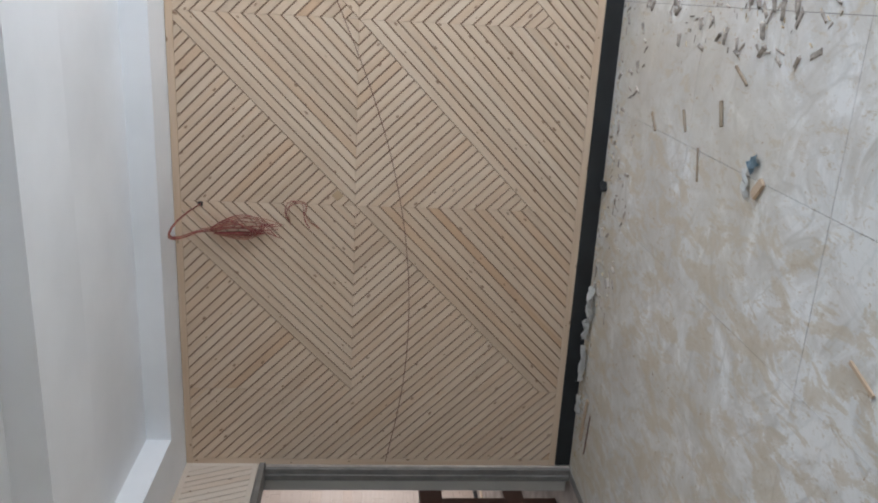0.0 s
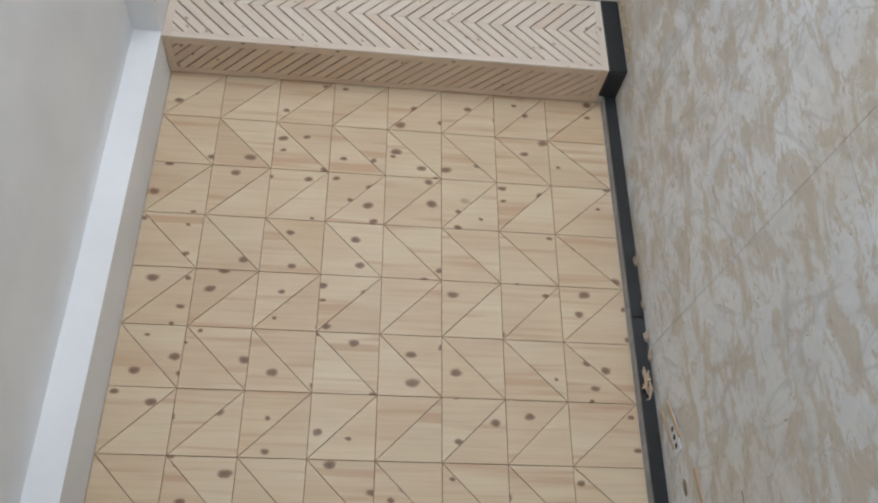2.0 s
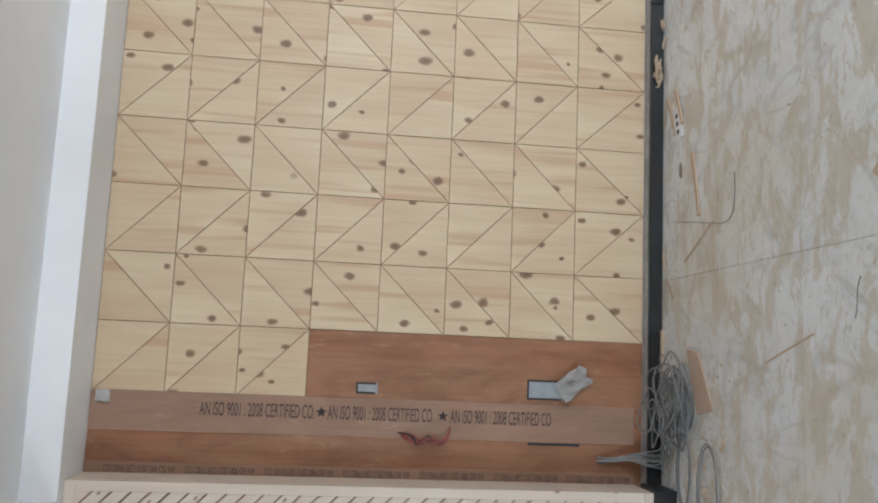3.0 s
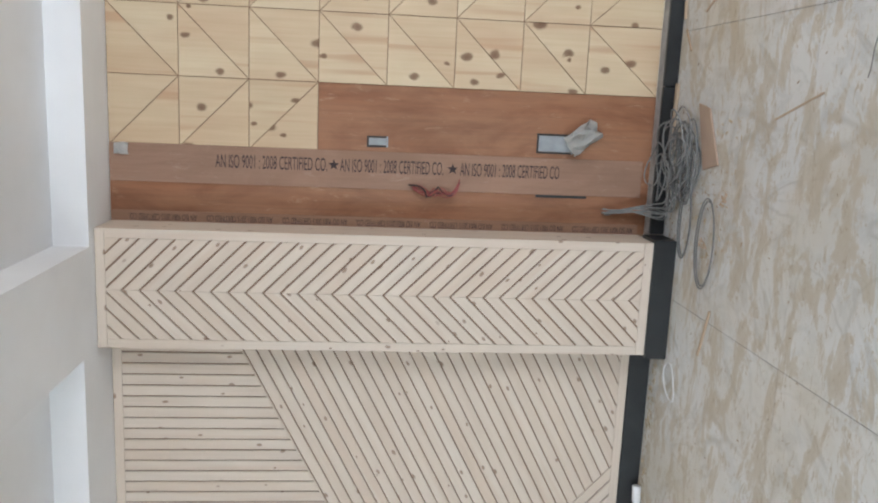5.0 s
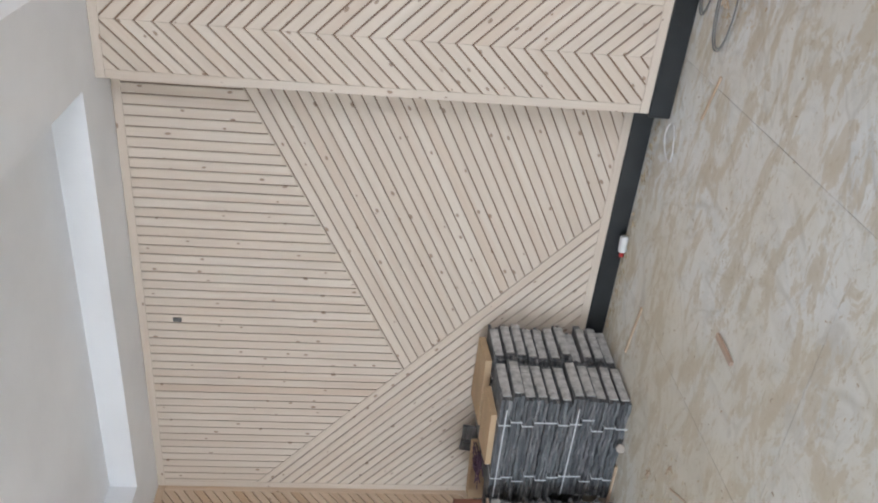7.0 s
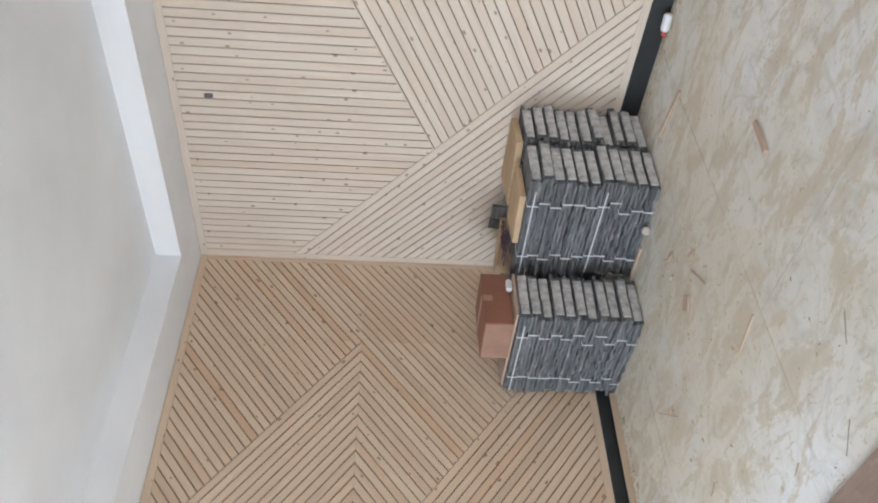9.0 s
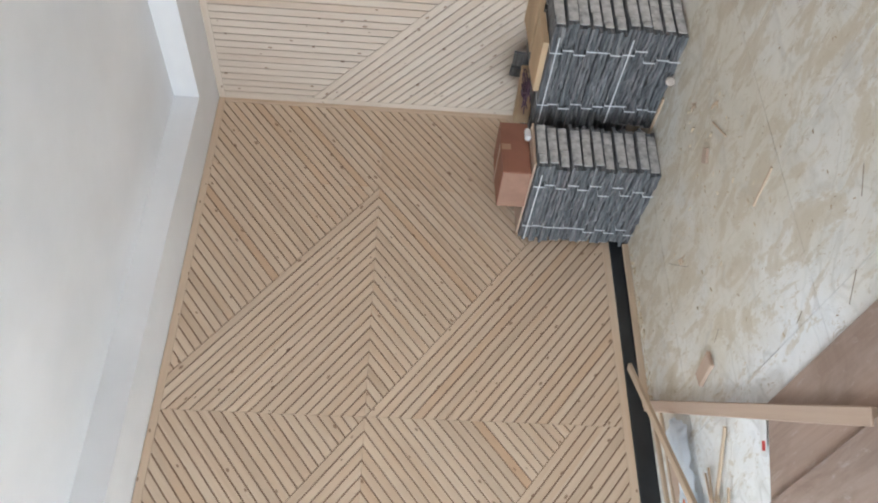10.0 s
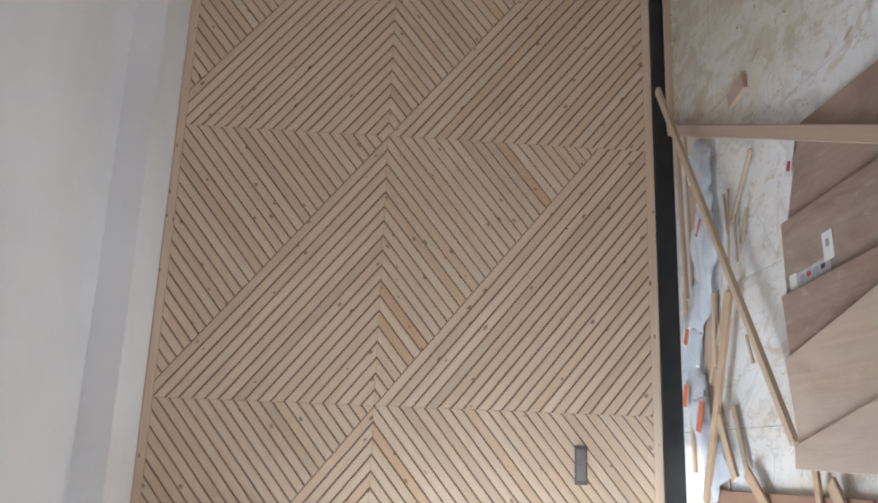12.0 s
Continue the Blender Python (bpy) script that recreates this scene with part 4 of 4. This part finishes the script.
def sheet(name, pts, z, thick, mat, label, category, tilt=0.0, group=""):
    """A flat board: outline on the floor plan, raised to z, one side lifted by tilt."""
    c = Vector((sum(p[0] for p in pts) / len(pts), sum(p[1] for p in pts) / len(pts), z))
    loc = [(p[0] - c.x, p[1] - c.y) for p in pts]
    if polygon_area(loc) < 0:
        loc = loc[::-1]
    n = len(loc)
    top = inset(loc, 0.002)
    top = top if len(top) == n else loc
    verts = [(x, y, 0) for x, y in loc] + [(x, y, thick - 0.0015) for x, y in loc] + [(x, y, thick) for x, y in top]
    faces = [tuple(range(n))[::-1], tuple(range(2 * n, 3 * n))]
    for r in (0, n):
        faces += [(r + i, r + (i + 1) % n, r + n + (i + 1) % n, r + n + i) for i in range(n)]
    ob = mesh_object(name, verts, faces, mat, None, "", Matrix.Translation(c) @ Matrix.Rotation(radians(tilt), 4, "X"))
    return tagged(ob, label, category, group)


sheet("cardboard_sheet", [(-5.60, -0.08), (-5.56, -0.34), (-5.95, -0.40), (-6.02, -0.06)], TOP + 0.004, 0.035, CARD, "tan cardboard packing piece lying on the slate", "cardboard")
sheet("cardboard_sheet", [(-5.66, -0.42), (-5.67, -0.63), (-5.98, -0.655), (-6.0, -0.44)], TOP + 0.003, 0.03, CARD, "bent tan cardboard sheet lying on the slate", "cardboard", 2)
purple = empty("purple_wires", pose(-6.12, -0.5, TOP + 0.004), "tangle of purple wires lying on the slate", "wires")
for k in range(10):
    tube("wire", [(rnd.uniform(-0.09, 0.09), rnd.uniform(-0.12, 0.12), rnd.uniform(0.004, 0.06)) for i in range(7)], 0.003, PURPLE, purple)
for k, (x, y) in enumerate(((-6.24, -0.14), (-6.36, -0.12))):
    tagged(part("slate_offcut", box_bm(-0.045, 0.045, -0.012, 0.012, 0, 0.13, 0.002), SLATE, None, "", pose(x, y - 0.02, 0.5925, -8, 0, 6 - 20 * k)), "loose slate offcut standing behind the packs", "slate", "slate offcuts")
sheet("card_strip", [(-6.22, -0.22), (-6.20, -0.30), (-6.55, -0.36), (-6.57, -0.28)], 0.5935, 0.085, CARD, "folded tan cardboard strip wedged behind the packs", "cardboard")
slate_back = copy_thing(packs[0], pose(-6.5, -0.22, 0.0005))
for k in range(1, 10):
    copy_thing(packs[k % 4], pose(-6.5 + rnd.uniform(-0.01, 0.01), -0.22 + rnd.uniform(-0.01, 0.01), 0.0005 + k * 0.0592))

sheet("packing_board", [(-6.12, -0.75), (-6.12, -1.03), (-6.74, -1.03), (-6.74, -0.75)], TOP + 0.002, 0.012, CARD_PANEL, "thin brown board lying on the slate packs", "board")
carton = empty("carton", pose(-6.34, -0.86, TOP + 0.016, 0, 0, 4), "closed reddish brown cardboard carton on the slate packs", "carton")
carton_body = block("body", -0.135, 0.135, -0.185, 0.185, 0, 0.150, CARTON, carton, 0.004)
for k, (y0, y1) in enumerate(((-0.186, -0.004), (0.002, 0.187))):
    part("flap", box_bm(-0.137, 0.138, y0, y1, 0, 0.003), CARTON, carton, "", pose(0, 0, 0.1505, 1.6 - 2.6 * k))
block("tape", -0.136, 0.1365, -0.02, 0.02, 0.156, 0.157, TAPE, carton_body)
block("tape", 0.1352, 0.1362, -0.02, 0.02, 0.10, 0.15, TAPE, carton_body)
block("side_panel", -0.13, 0.13, -0.1872, -0.1852, 0.006, 0.146, CARTON_PALE, carton)
cap = part("pipe_cap", box_bm(-0.02, 0.02, -0.035, 0.035, 0, 0.03, 0.008, 2), WHITE_PLASTIC, None, "", pose(-6.17, -0.79, TOP + 0.015))
tagged(cap, "white plastic fitting lying on the slate packs", "fitting")

# ---- loose things on the floor ----
bottle = empty("glue_bottle", pose(-4.96, -0.115, 0.0225, 90, 0, 278), "small white bottle with a red cap lying on the floor", "bottle")


def lathe(name, prof, mat, parent, n=20):
    bm = bmesh.new()
    rings = [[bm.verts.new((r * math.cos(6.2832 * i / n), r * math.sin(6.2832 * i / n), z)) for i in range(n)] for r, z in prof]
    for a, b in zip(rings, rings[1:]):
        for i in range(n):
            bm.faces.new((a[i], a[(i + 1) % n], b[(i + 1) % n], b[i]))
    bm.faces.new(rings[0][::-1])
    bm.faces.new(rings[-1])
    for f in bm.faces:
        f.smooth = True
    return part(name, bm, mat, parent)


lathe("body", [(0.018, -0.05), (0.022, -0.046), (0.022, 0.024), (0.019, 0.034), (0.011, 0.04)], WHITE_PLASTIC, bottle)
lathe("cap", [(0.012, 0.04), (0.012, 0.06), (0.009, 0.064)], RED_PLASTIC, bottle)
strap_ring = tube("plastic_strap", [(-4.20, -0.31, 0.006), (-4.24, -0.28, 0.02), (-4.32, -0.30, 0.02), (-4.385, -0.36, 0.006), (-4.36, -0.41, 0.006), (-4.28, -0.40, 0.015), (-4.22, -0.36, 0.008)], 0.0035, WHITE_PLASTIC, closed=True)
tagged(strap_ring, "loop of white plastic strapping on the floor", "strap")


def stick(x0, y0, x1, y1, w, h, mat=STICK, z=0.001, z2=None, label="thin pale offcut of wood lying on the floor", name="wood_offcut"):
    a, b = Vector((x0, y0, z)), Vector((x1, y1, z if z2 is None else z2))
    d = b - a
    L = d.length
    g = random.Random(round((x0 + y1) * 1000))
    bm = box_bm(0, L, -w / 2, w / 2, 0, h, min(w, h) * 0.12)
    for v in bm.verts:
        v.co.y += g.uniform(-0.06, 0.06) * w
        if v.co.x > L / 2:
            v.co.x -= abs(v.co.y) * 0.5
    rot = Matrix.Rotation(math.atan2(d.y, d.x), 4, "Z") @ Matrix.Rotation(-math.asin(d.z / L), 4, "Y")
    return tagged(part(name, bm, mat, None, "", Matrix.Translation(a) @ rot), label, "wood offcut", "wood offcuts")


for a in ((-3.879, -0.662, -4.086, -0.589, 0.012, 0.008), (-5.083, -0.497, -5.396, -0.44, 0.014, 0.010), (-5.157, -1.778, -5.346, -1.816, 0.012, 0.006),
          (-0.638, -2.031, -0.771, -1.986, 0.013, 0.008), (-0.81, -2.368, -0.903, -2.324, 0.016, 0.008), (-2.219, -0.41, -2.51, -0.479, 0.022, 0.010),
          (-2.55, -0.60, -2.687, -0.325, 0.008, 0.005), (-3.11, -0.999, -3.02, -1.28, 0.006, 0.004), (-1.90, -0.15, -2.10, -0.24, 0.020, 0.010),
          (-5.50, -1.25, -5.42, -1.40, 0.008, 0.005),
          (-2.58, -1.60, -2.53, -1.66, 0.030, 0.010), (-3.05, -0.04, -3.35, -0.045, 0.016, 0.012), (-2.62, -0.105, -2.70, -0.115, 0.012, 0.01)):
    stick(*a)
stick(-4.697, -1.233, -4.715, -1.393, 0.022, 0.014, CARD_PANEL, label="short brown offcut of wood on the floor")
stick(-5.95, -2.165, -6.12, -2.20, 0.075, 0.018, CARD_PANEL, label="small brown block of wood on the floor")
stick(-5.60, -1.31, -5.655, -1.37, 0.050, 0.012, CARD_PANEL, label="small splintered brown scrap on the floor")
for a in ((-4.70, -2.13, -4.755, -2.21), (-4.879, -2.387, -4.96, -2.461), (-5.211, -2.345, -5.26, -2.366), (-5.837, -2.087, -5.902, -2.117), (-6.23, -1.521, -6.02, -1.671)):
    stick(*a, 0.0024, 0.002, DEBRIS_WOOD, label="thin brown splinter of wood on the floor")
face_plate = empty("socket_plate", pose(-2.05, -0.26, 0.001, 0, 0, 12), "white plastic socket plate lying on the floor", "socket plate")
plate = block("plate", -0.075, 0.075, -0.035, 0.035, 0, 0.008, WHITE_PLASTIC, face_plate, 0.002)
for k in range(3):
    block("socket_hole", -0.05 + 0.04 * k, -0.03 + 0.04 * k, -0.012, 0.012, 0.008, 0.0092, DARK, plate)
crumpled("paper_scrap", 0.11, 0.05, 4, 0.02, 8, PAPER, pose(0.165, -2.36, 0.004, 0, 0, 125), "crumpled pale scrap of paper on the floor", "paper")
shaving = tube("wood_shaving", [(-1.74 + rnd.uniform(-0.12, 0.10), -0.105 + rnd.uniform(-0.05, 0.05), rnd.uniform(0.005, 0.07)) for i in range(46)], 0.0036, STICK)
tagged(shaving, "curled pale wood shaving by the skirting", "wood shaving")

# along the east skirting: torn paper, broken stone, laths
for k, (x, y, w, h, turn) in enumerate(((1.86, -1.21, 0.07, 0.20, 12), (1.90, -1.02, 0.05, 0.13, -8), (1.88, -0.80, 0.06, 0.24, 5), (1.86, -0.52, 0.05, 0.12, 20))):
    crumpled("paper_scrap", w, h, 5, 0.045, 30 + k, PAPER, pose(x, y, 0.003, 0, 0, turn), "torn crumpled paper lying against the skirting", "paper")
stick(1.80, -0.30, 1.74, -0.62, 0.030, 0.012, STICK, label="flat pale lath lying near the skirting", name="lath")
stick(1.70, -0.26, 1.66, -0.55, 0.008, 0.006, BROWN_BOARD, label="thin dark splinter of wood on the floor")
tagged(part("stone_chip", box_bm(-0.02, 0.02, -0.03, 0.03, 0, 0.035, 0.006), BLACK, None, "", pose(1.90, -1.93, 0.001, 0, 0, 25)), "broken chip of black stone by the skirting", "stone chip")
stick(0.10, -2.33, 0.04, -2.40, 0.035, 0.014, STICK, label="short pale chunk of split wood on the floor")
crumpled("paper_scrap", 0.07, 0.05, 4, 0.02, 41, BLUE_SCRAP, pose(0.13, -2.44, 0.004, 0, 0, 40), "crumpled faded blue scrap on the floor", "paper")
for a in ((1.20, -2.38, 1.28, -2.46, 0.016, 0.008), (0.82, -2.44, 0.88, -2.53, 0.014, 0.008), (0.46, -2.52, 0.50, -2.62, 0.018, 0.010), (0.62, -2.26, 0.66, -2.40, 0.010, 0.006), (0.30, -2.70, 0.42, -2.76, 0.012, 0.008)):
    stick(*a, mat=DEBRIS_WOOD, label="weathered splinter of wood on the floor")
# beside the slate packs
tagged(lathe("tape_roll", [(0.010, 0.0), (0.021, 0.0), (0.023, 0.004), (0.023, 0.016), (0.021, 0.020), (0.010, 0.020)], MORTAR_PALE, None), "small dusty grey roll standing by the slate packs", "tape roll").matrix_basis = pose(-5.79, -0.715, 0.0235, 90, 0, 35)
stick(-5.93, -0.70, -6.20, -0.71, 0.020, 0.012, label="pale lath lying beside the slate packs", name="lath")
# in front of the niche
stick(-1.89, -0.25, -2.07, -0.33, 0.018, 0.008, z=0.010)
stick(-2.975, -0.105, -3.225, -0.100, 0.022, 0.014, label="pale lath lying along the skirting", name="lath")
stick(-2.744, -0.139, -2.84, -0.21, 0.012, 0.006)
sheet("plywood_scrap", [(-3.06, -0.36), (-3.08, -0.47), (-3.30, -0.60), (-3.33, -0.46)], 0.002, 0.008, CARD_PANEL, "torn brown scrap of plywood on the floor", "plywood scrap")
for pts in (((-2.49, -0.20), (-2.52, -0.40), (-2.56, -0.60), (-2.59, -0.76), (-2.50, -0.79), (-2.39, -0.78)), ((-2.86, -1.52), (-2.90, -1.49), (-2.94, -1.51), (-2.98, -1.49))):
    tagged(tube("wire_scrap", [(x, y, 0.004) for x, y in pts], 0.0016, GREY_CABLE), "bent scrap of grey wire on the floor", "wire", "wire scraps")
tagged(lathe("floor_stain", [(0.001, 0.0), (0.022, 0.0), (0.020, 0.0012), (0.001, 0.0013)], DEBRIS_WOOD, None), "dried brown blob of glue on the floor", "stain").matrix_basis = pose(-2.27, -0.28, 0.0006) @ Matrix.Diagonal((1.7, 0.9, 1, 1))
for k, (x, y) in enumerate(((-1.10, -0.115), (-1.35, -0.12), (-1.52, -0.11), (-1.62, -0.13), (-3.42, -0.70), (-3.62, -0.55), (-5.62, -1.05), (-5.42, -1.22), (-6.05, -1.62))):
    curl = tube("wood_shaving", [(x + rnd.uniform(-0.035, 0.035), y + rnd.uniform(-0.02, 0.02), rnd.uniform(0.004, 0.03)) for i in range(16)], 0.0026, STICK)
    tagged(curl, "small curl of pale wood shaving on the floor", "wood shaving", "wood shavings")

# boards stacked on the floor along the west wall
for pts, z, lab in (([(-5.55, -2.53), (-5.71, -2.92), (-4.6, -3.0), (-4.5, -2.52)], 0.002, "dusty dark brown plywood sheet on the floor"),
                    ([(-5.70, -2.855), (-5.69, -3.16), (-4.70, -3.25), (-4.55, -2.80)], 0.018, "dusty brown plywood sheet overlapping another"),
                    ([(-5.70, -3.12), (-5.665, -3.36), (-4.75, -3.30), (-4.72, -3.06)], 0.034, "narrow brown plywood sheet overlapping another"),
                    ([(-5.675, -3.345), (-5.615, -3.66), (-4.70, -3.55), (-4.75, -3.10)], 0.050, "tan plywood sheet overlapping another"),
                    ([(-5.62, -3.63), (-5.625, -3.705), (-4.70, -3.72), (-4.72, -3.40)], 0.066, "tan plywood sheet overlapping another")):
    sheet("plywood_sheet", pts, z, 0.012, DUSTY_PLY if z < 0.04 else TAN_PLY, lab, "plywood sheet", 0, "stacked sheets")
LABEL_GREY = painted("label_paper", (0.50, 0.52, 0.55), 0.6, 0.3, 40)
label_sheet = empty("product_label", pose(-5.50, -3.045, 0.0305, 0, 0, 4), "printed paper label stuck on a plywood sheet", "label")
strip_paper = block("paper", -0.16, 0.10, -0.055, -0.005, 0, 0.001, LABEL_GREY, label_sheet)
block("paper", -0.16, -0.11, -0.054, 0.0, 0.0012, 0.002, PAPER, label_sheet)
tab_paper = block("paper", 0.07, 0.13, -0.02, 0.075, 0.0012, 0.002, PAPER, label_sheet)
for k in range(4):
    block("print_bar", -0.09 + 0.045 * k, -0.065 + 0.045 * k, -0.036, -0.02, 0.0015, 0.0025, (GREY_BOX, RED_PLASTIC, GREY_BOX, DARK)[k], strip_paper)
block("print_bar", 0.09, 0.11, 0.025, 0.05, 0.0021, 0.003, GREY_BOX, tab_paper)
red_label = empty("paper_label", pose(-5.63, -2.625, 0.0145, 0, 0, 68), "torn red and white paper label on plywood", "label")
torn_paper = block("paper", -0.07, 0.07, -0.025, 0.025, 0, 0.001, PAPER, red_label)
block("print_bar", -0.05, -0.015, -0.015, 0.01, 0.0012, 0.002, RED_PLASTIC, torn_paper)
stick(-6.775, -2.045, -4.95, -2.82, 0.055, 0.020, CARD_PANEL, 0.016, label="long brown batten lying across the floor", name="batten")
stick(-6.70, -1.86, -5.655, -3.63, 0.036, 0.020, STICK, 0.10, 0.045, label="long pale batten leaning over the debris", name="batten")
stick(-6.775, -1.05, -6.785, -2.05, 0.018, 0.035, STICK, label="pale lath lying along the skirting", name="lath")
stick(-6.73, -2.08, -6.675, -2.95, 0.022, 0.02, STICK, label="pale lath lying along the skirting", name="lath")
stick(-6.625, -2.12, -6.60, -3.05, 0.020, 0.015, STICK, label="pale lath lying along the skirting", name="lath")
stick(-6.705, -2.90, -6.665, -3.74, 0.022, 0.015, STICK, label="pale lath lying along the skirting", name="lath")
for a in ((-6.10, -3.02, -6.445, -3.86, 0.045, 0.018), (-6.15, -2.57, -6.195, -3.0, 0.010, 0.008), (-6.22, -3.0, -6.435, -3.36, 0.013, 0.010), (-5.992, -2.70, -6.058, -2.835, 0.012, 0.008), (-6.21, -3.47, -6.11, -3.735, 0.03, 0.010), (-6.34, -2.98, -6.36, -3.30, 0.035, 0.014), (-5.92, -2.48, -6.13, -2.72, 0.018, 0.010), (-6.49, -3.06, -6.66, -3.37, 0.014, 0.010),
          (-6.19, -2.58, -6.18, -2.76, 0.010, 0.008), (-6.06, -3.20, -6.01, -3.32, 0.014, 0.008), (-6.10, -2.70, -6.10, -2.90, 0.012, 0.008), (-6.28, -3.50, -6.14, -3.76, 0.05, 0.012)):
    stick(*a, z=0.045 if a[4] > 0.04 else 0.012)
sheet("board_strip", [(-6.62, -2.35), (-6.52, -2.36), (-6.36, -3.40), (-6.30, -3.80), (-6.40, -3.82), (-6.50, -3.3)], 0.002, 0.008, CARD_PANEL, "narrow brown plywood offcut under plastic film", "board")
sheet("plywood_edge", [(-6.44, -3.80), (-5.30, -3.78), (-5.30, -4.4), (-6.5, -4.4)], 0.012, 0.012, PLY_PALE, "reddish plywood sheet lying on offcuts", "plywood sheet")
for a in ((-6.09, -3.72, -5.92, -3.85, 0.05, 0.012), (-5.585, -3.70, -5.57, -3.85, 0.03, 0.012), (-5.50, -3.74, -5.41, -3.86, 0.05, 0.012)):
    stick(*a, z=0.026)


def film_material():
    m, nt, b = material("plastic_film", 0.3)
    n = noise_tex(nt, object_vec(nt), 9, 4)
    nt.links.new(ramp(nt, n, [(0.3, (0.80, 0.86, 0.93)), (0.7, (0.92, 0.95, 0.98))]), b.inputs["Base Color"])
    b.inputs["Transmission Weight"].default_value = 0.12
    return m


FILM = film_material()


def plastic_film():
    path = [(-6.43, -2.26), (-6.40, -2.37), (-6.36, -2.49), (-6.35, -2.61), (-6.38, -2.73), (-6.41, -2.92), (-6.57, -3.10), (-6.58, -3.28), (-6.55, -3.44), (-6.47, -3.58), (-6.37, -3.70), (-6.31, -3.80)]
    wid = [0.03, 0.12, 0.06, 0.05, 0.14, 0.10, 0.10, 0.08, 0.125, 0.09, 0.125, 0.12]
    bm = bmesh.new()
    rows = []
    n, w = 150, 14
    for i in range(n + 1):
        t = i / n * (len(path) - 1)
        k = min(int(t), len(path) - 2)
        f = t - k
        p = Vector(path[k]).lerp(Vector(path[k + 1]), f)
        d = (Vector(path[k + 1]) - Vector(path[k])).normalized()
        wd = wid[k] * (1 - f) + wid[k + 1] * f
        row = []
        for j in range(w + 1):
            s = (j / w - 0.5) * 2
            q = p + Vector((-d.y, d.x)) * s * wd * (1 + 0.35 * noise.noise(Vector((i * 0.21, s * 2, 7))))
            h = 0.018 + (1 - s * s) * 0.024 + 0.045 * abs(noise.noise(Vector((q.x * 13, q.y * 4, 1.3)))) + 0.007 * abs(noise.noise(Vector((q.x * 26, q.y * 15, 4))))
            row.append(bm.verts.new((q.x, q.y, max(h, 0.014))))
        rows.append(row)
    for a, b in zip(rows, rows[1:]):
        for j in range(w):
            bm.faces.new((a[j], a[j + 1], b[j + 1], b[j]))
    bmesh.ops.solidify(bm, geom=bm.faces[:], thickness=0.0012)
    for f in bm.faces:
        f.smooth = True
    return tagged(part("plastic_film", bm, FILM), "crumpled translucent plastic film with orange print", "plastic film")


film_ob = plastic_film()
for x, y, r, w, h in ((-6.44, -3.50, 75, 0.13, 0.05), (-6.56, -3.14, 70, 0.07, 0.04), (-6.60, -3.40, 80, 0.10, 0.05), (-6.37, -2.68, 60, 0.08, 0.02)):
    part("printed_patch", box_bm(-w / 2, w / 2, -h / 2, h / 2, 0, 0.002), ORANGE, film_ob, "orange print", pose(x, y, 0.064, 0, 4, r))


# ---- sawdust and chips, too many to count ----
def chips(name, zones, n, seed, mat, label, lo, hi):
    g = random.Random(seed)
    verts, faces = [], []
    for _ in range(n):
        x0, x1, y0, y1 = zones[g.randrange(len(zones))]
        x, y, a, l = g.uniform(x0, x1), g.uniform(y0, y1), g.uniform(0, 3.14), g.uniform(lo, hi)
        w, h = l * g.uniform(0.12, 0.4), l * g.uniform(0.05, 0.25)
        c, s = math.cos(a), math.sin(a)
        k = len(verts)
        for (u, v, z) in ((-l, -w, 0.0006), (l, -w, 0.0006), (l, w, 0.0006), (-l, w, 0.0006), (-l * 0.8, -w * 0.6, h), (l * 0.8, -w * 0.7, h * 0.6), (l * 0.8, w * 0.6, h), (-l * 0.8, w * 0.7, h * 0.5)):
            verts.append((x + (u * c - v * s) / 2, y + (u * s + v * c) / 2, z + 0.0005))
        faces += [tuple(k + i for i in f) for f in ((4, 5, 6, 7), (0, 1, 5, 4), (1, 2, 6, 5), (2, 3, 7, 6), (3, 0, 4, 7))]
    return tagged(mesh_object(name, verts, faces, mat), label, "wood chips", kind="stuff")


CHIP = painted("wood_chip", (0.46, 0.33, 0.20), 0.85, 0.4, 30)
PALE_CHIP = painted("pale_chip", (0.62, 0.50, 0.34), 0.85, 0.3, 30)
chips("wood_chips", [(-6.7, 1.9, -1.4, -0.05), (-6.6, -4.2, -2.6, -0.6), (-3.7, -3.3, -0.7, -0.1), (0.6, 1.95, -3.0, -0.1), (-6.0, 1.9, -3.2, -0.3)], 900, 5, CHIP, "brown splinters and sawdust strewn on the floor", 0.004, 0.016)
chips("wood_shavings", [(-5.9, -5.3, -1.9, -0.9), (-3.70, -3.10, -0.80, -0.42), (-6.6, -5.2, -2.4, -1.0), (-0.3, 1.0, -3.1, -2.8), (1.6, 1.95, -1.6, -0.2)], 320, 9, PALE_CHIP, "pale curled wood shavings strewn on the floor", 0.006, 0.026)
DEBRIS = painted("grey_debris", (0.50, 0.44, 0.385), 0.9, 0.6, 25)
chips("wood_splinters", [(-0.2, 1.3, -3.25, -2.8), (0.2, 1.9, -3.3, -2.95), (1.5, 1.95, -3.3, -1.2)], 330, 4, DEBRIS, "heap of grey splintered offcuts and rubble", 0.012, 0.075)

chips("sawdust_crumbs", [(-3.6, -0.02, -0.075, -0.032), (1.88, 1.965, -4.2, -0.2), (1.80, 1.96, -2.4, -0.1), (-6.79, -6.70, -2.2, -1.1), (-5.5, -4.2, -0.16, -0.09), (0.02, 0.5, -0.40, -0.32)], 1500, 21, PALE_CHIP, "pale sawdust crumbs along the skirting", 0.005, 0.03)

# ---- floor tiles ----
floor_tiles(-7.0, 6.8, -7.0, 2.8, -0.39 - 6 * TILE_U, -1.80 - 9 * TILE_V, TILE_U, TILE_V)
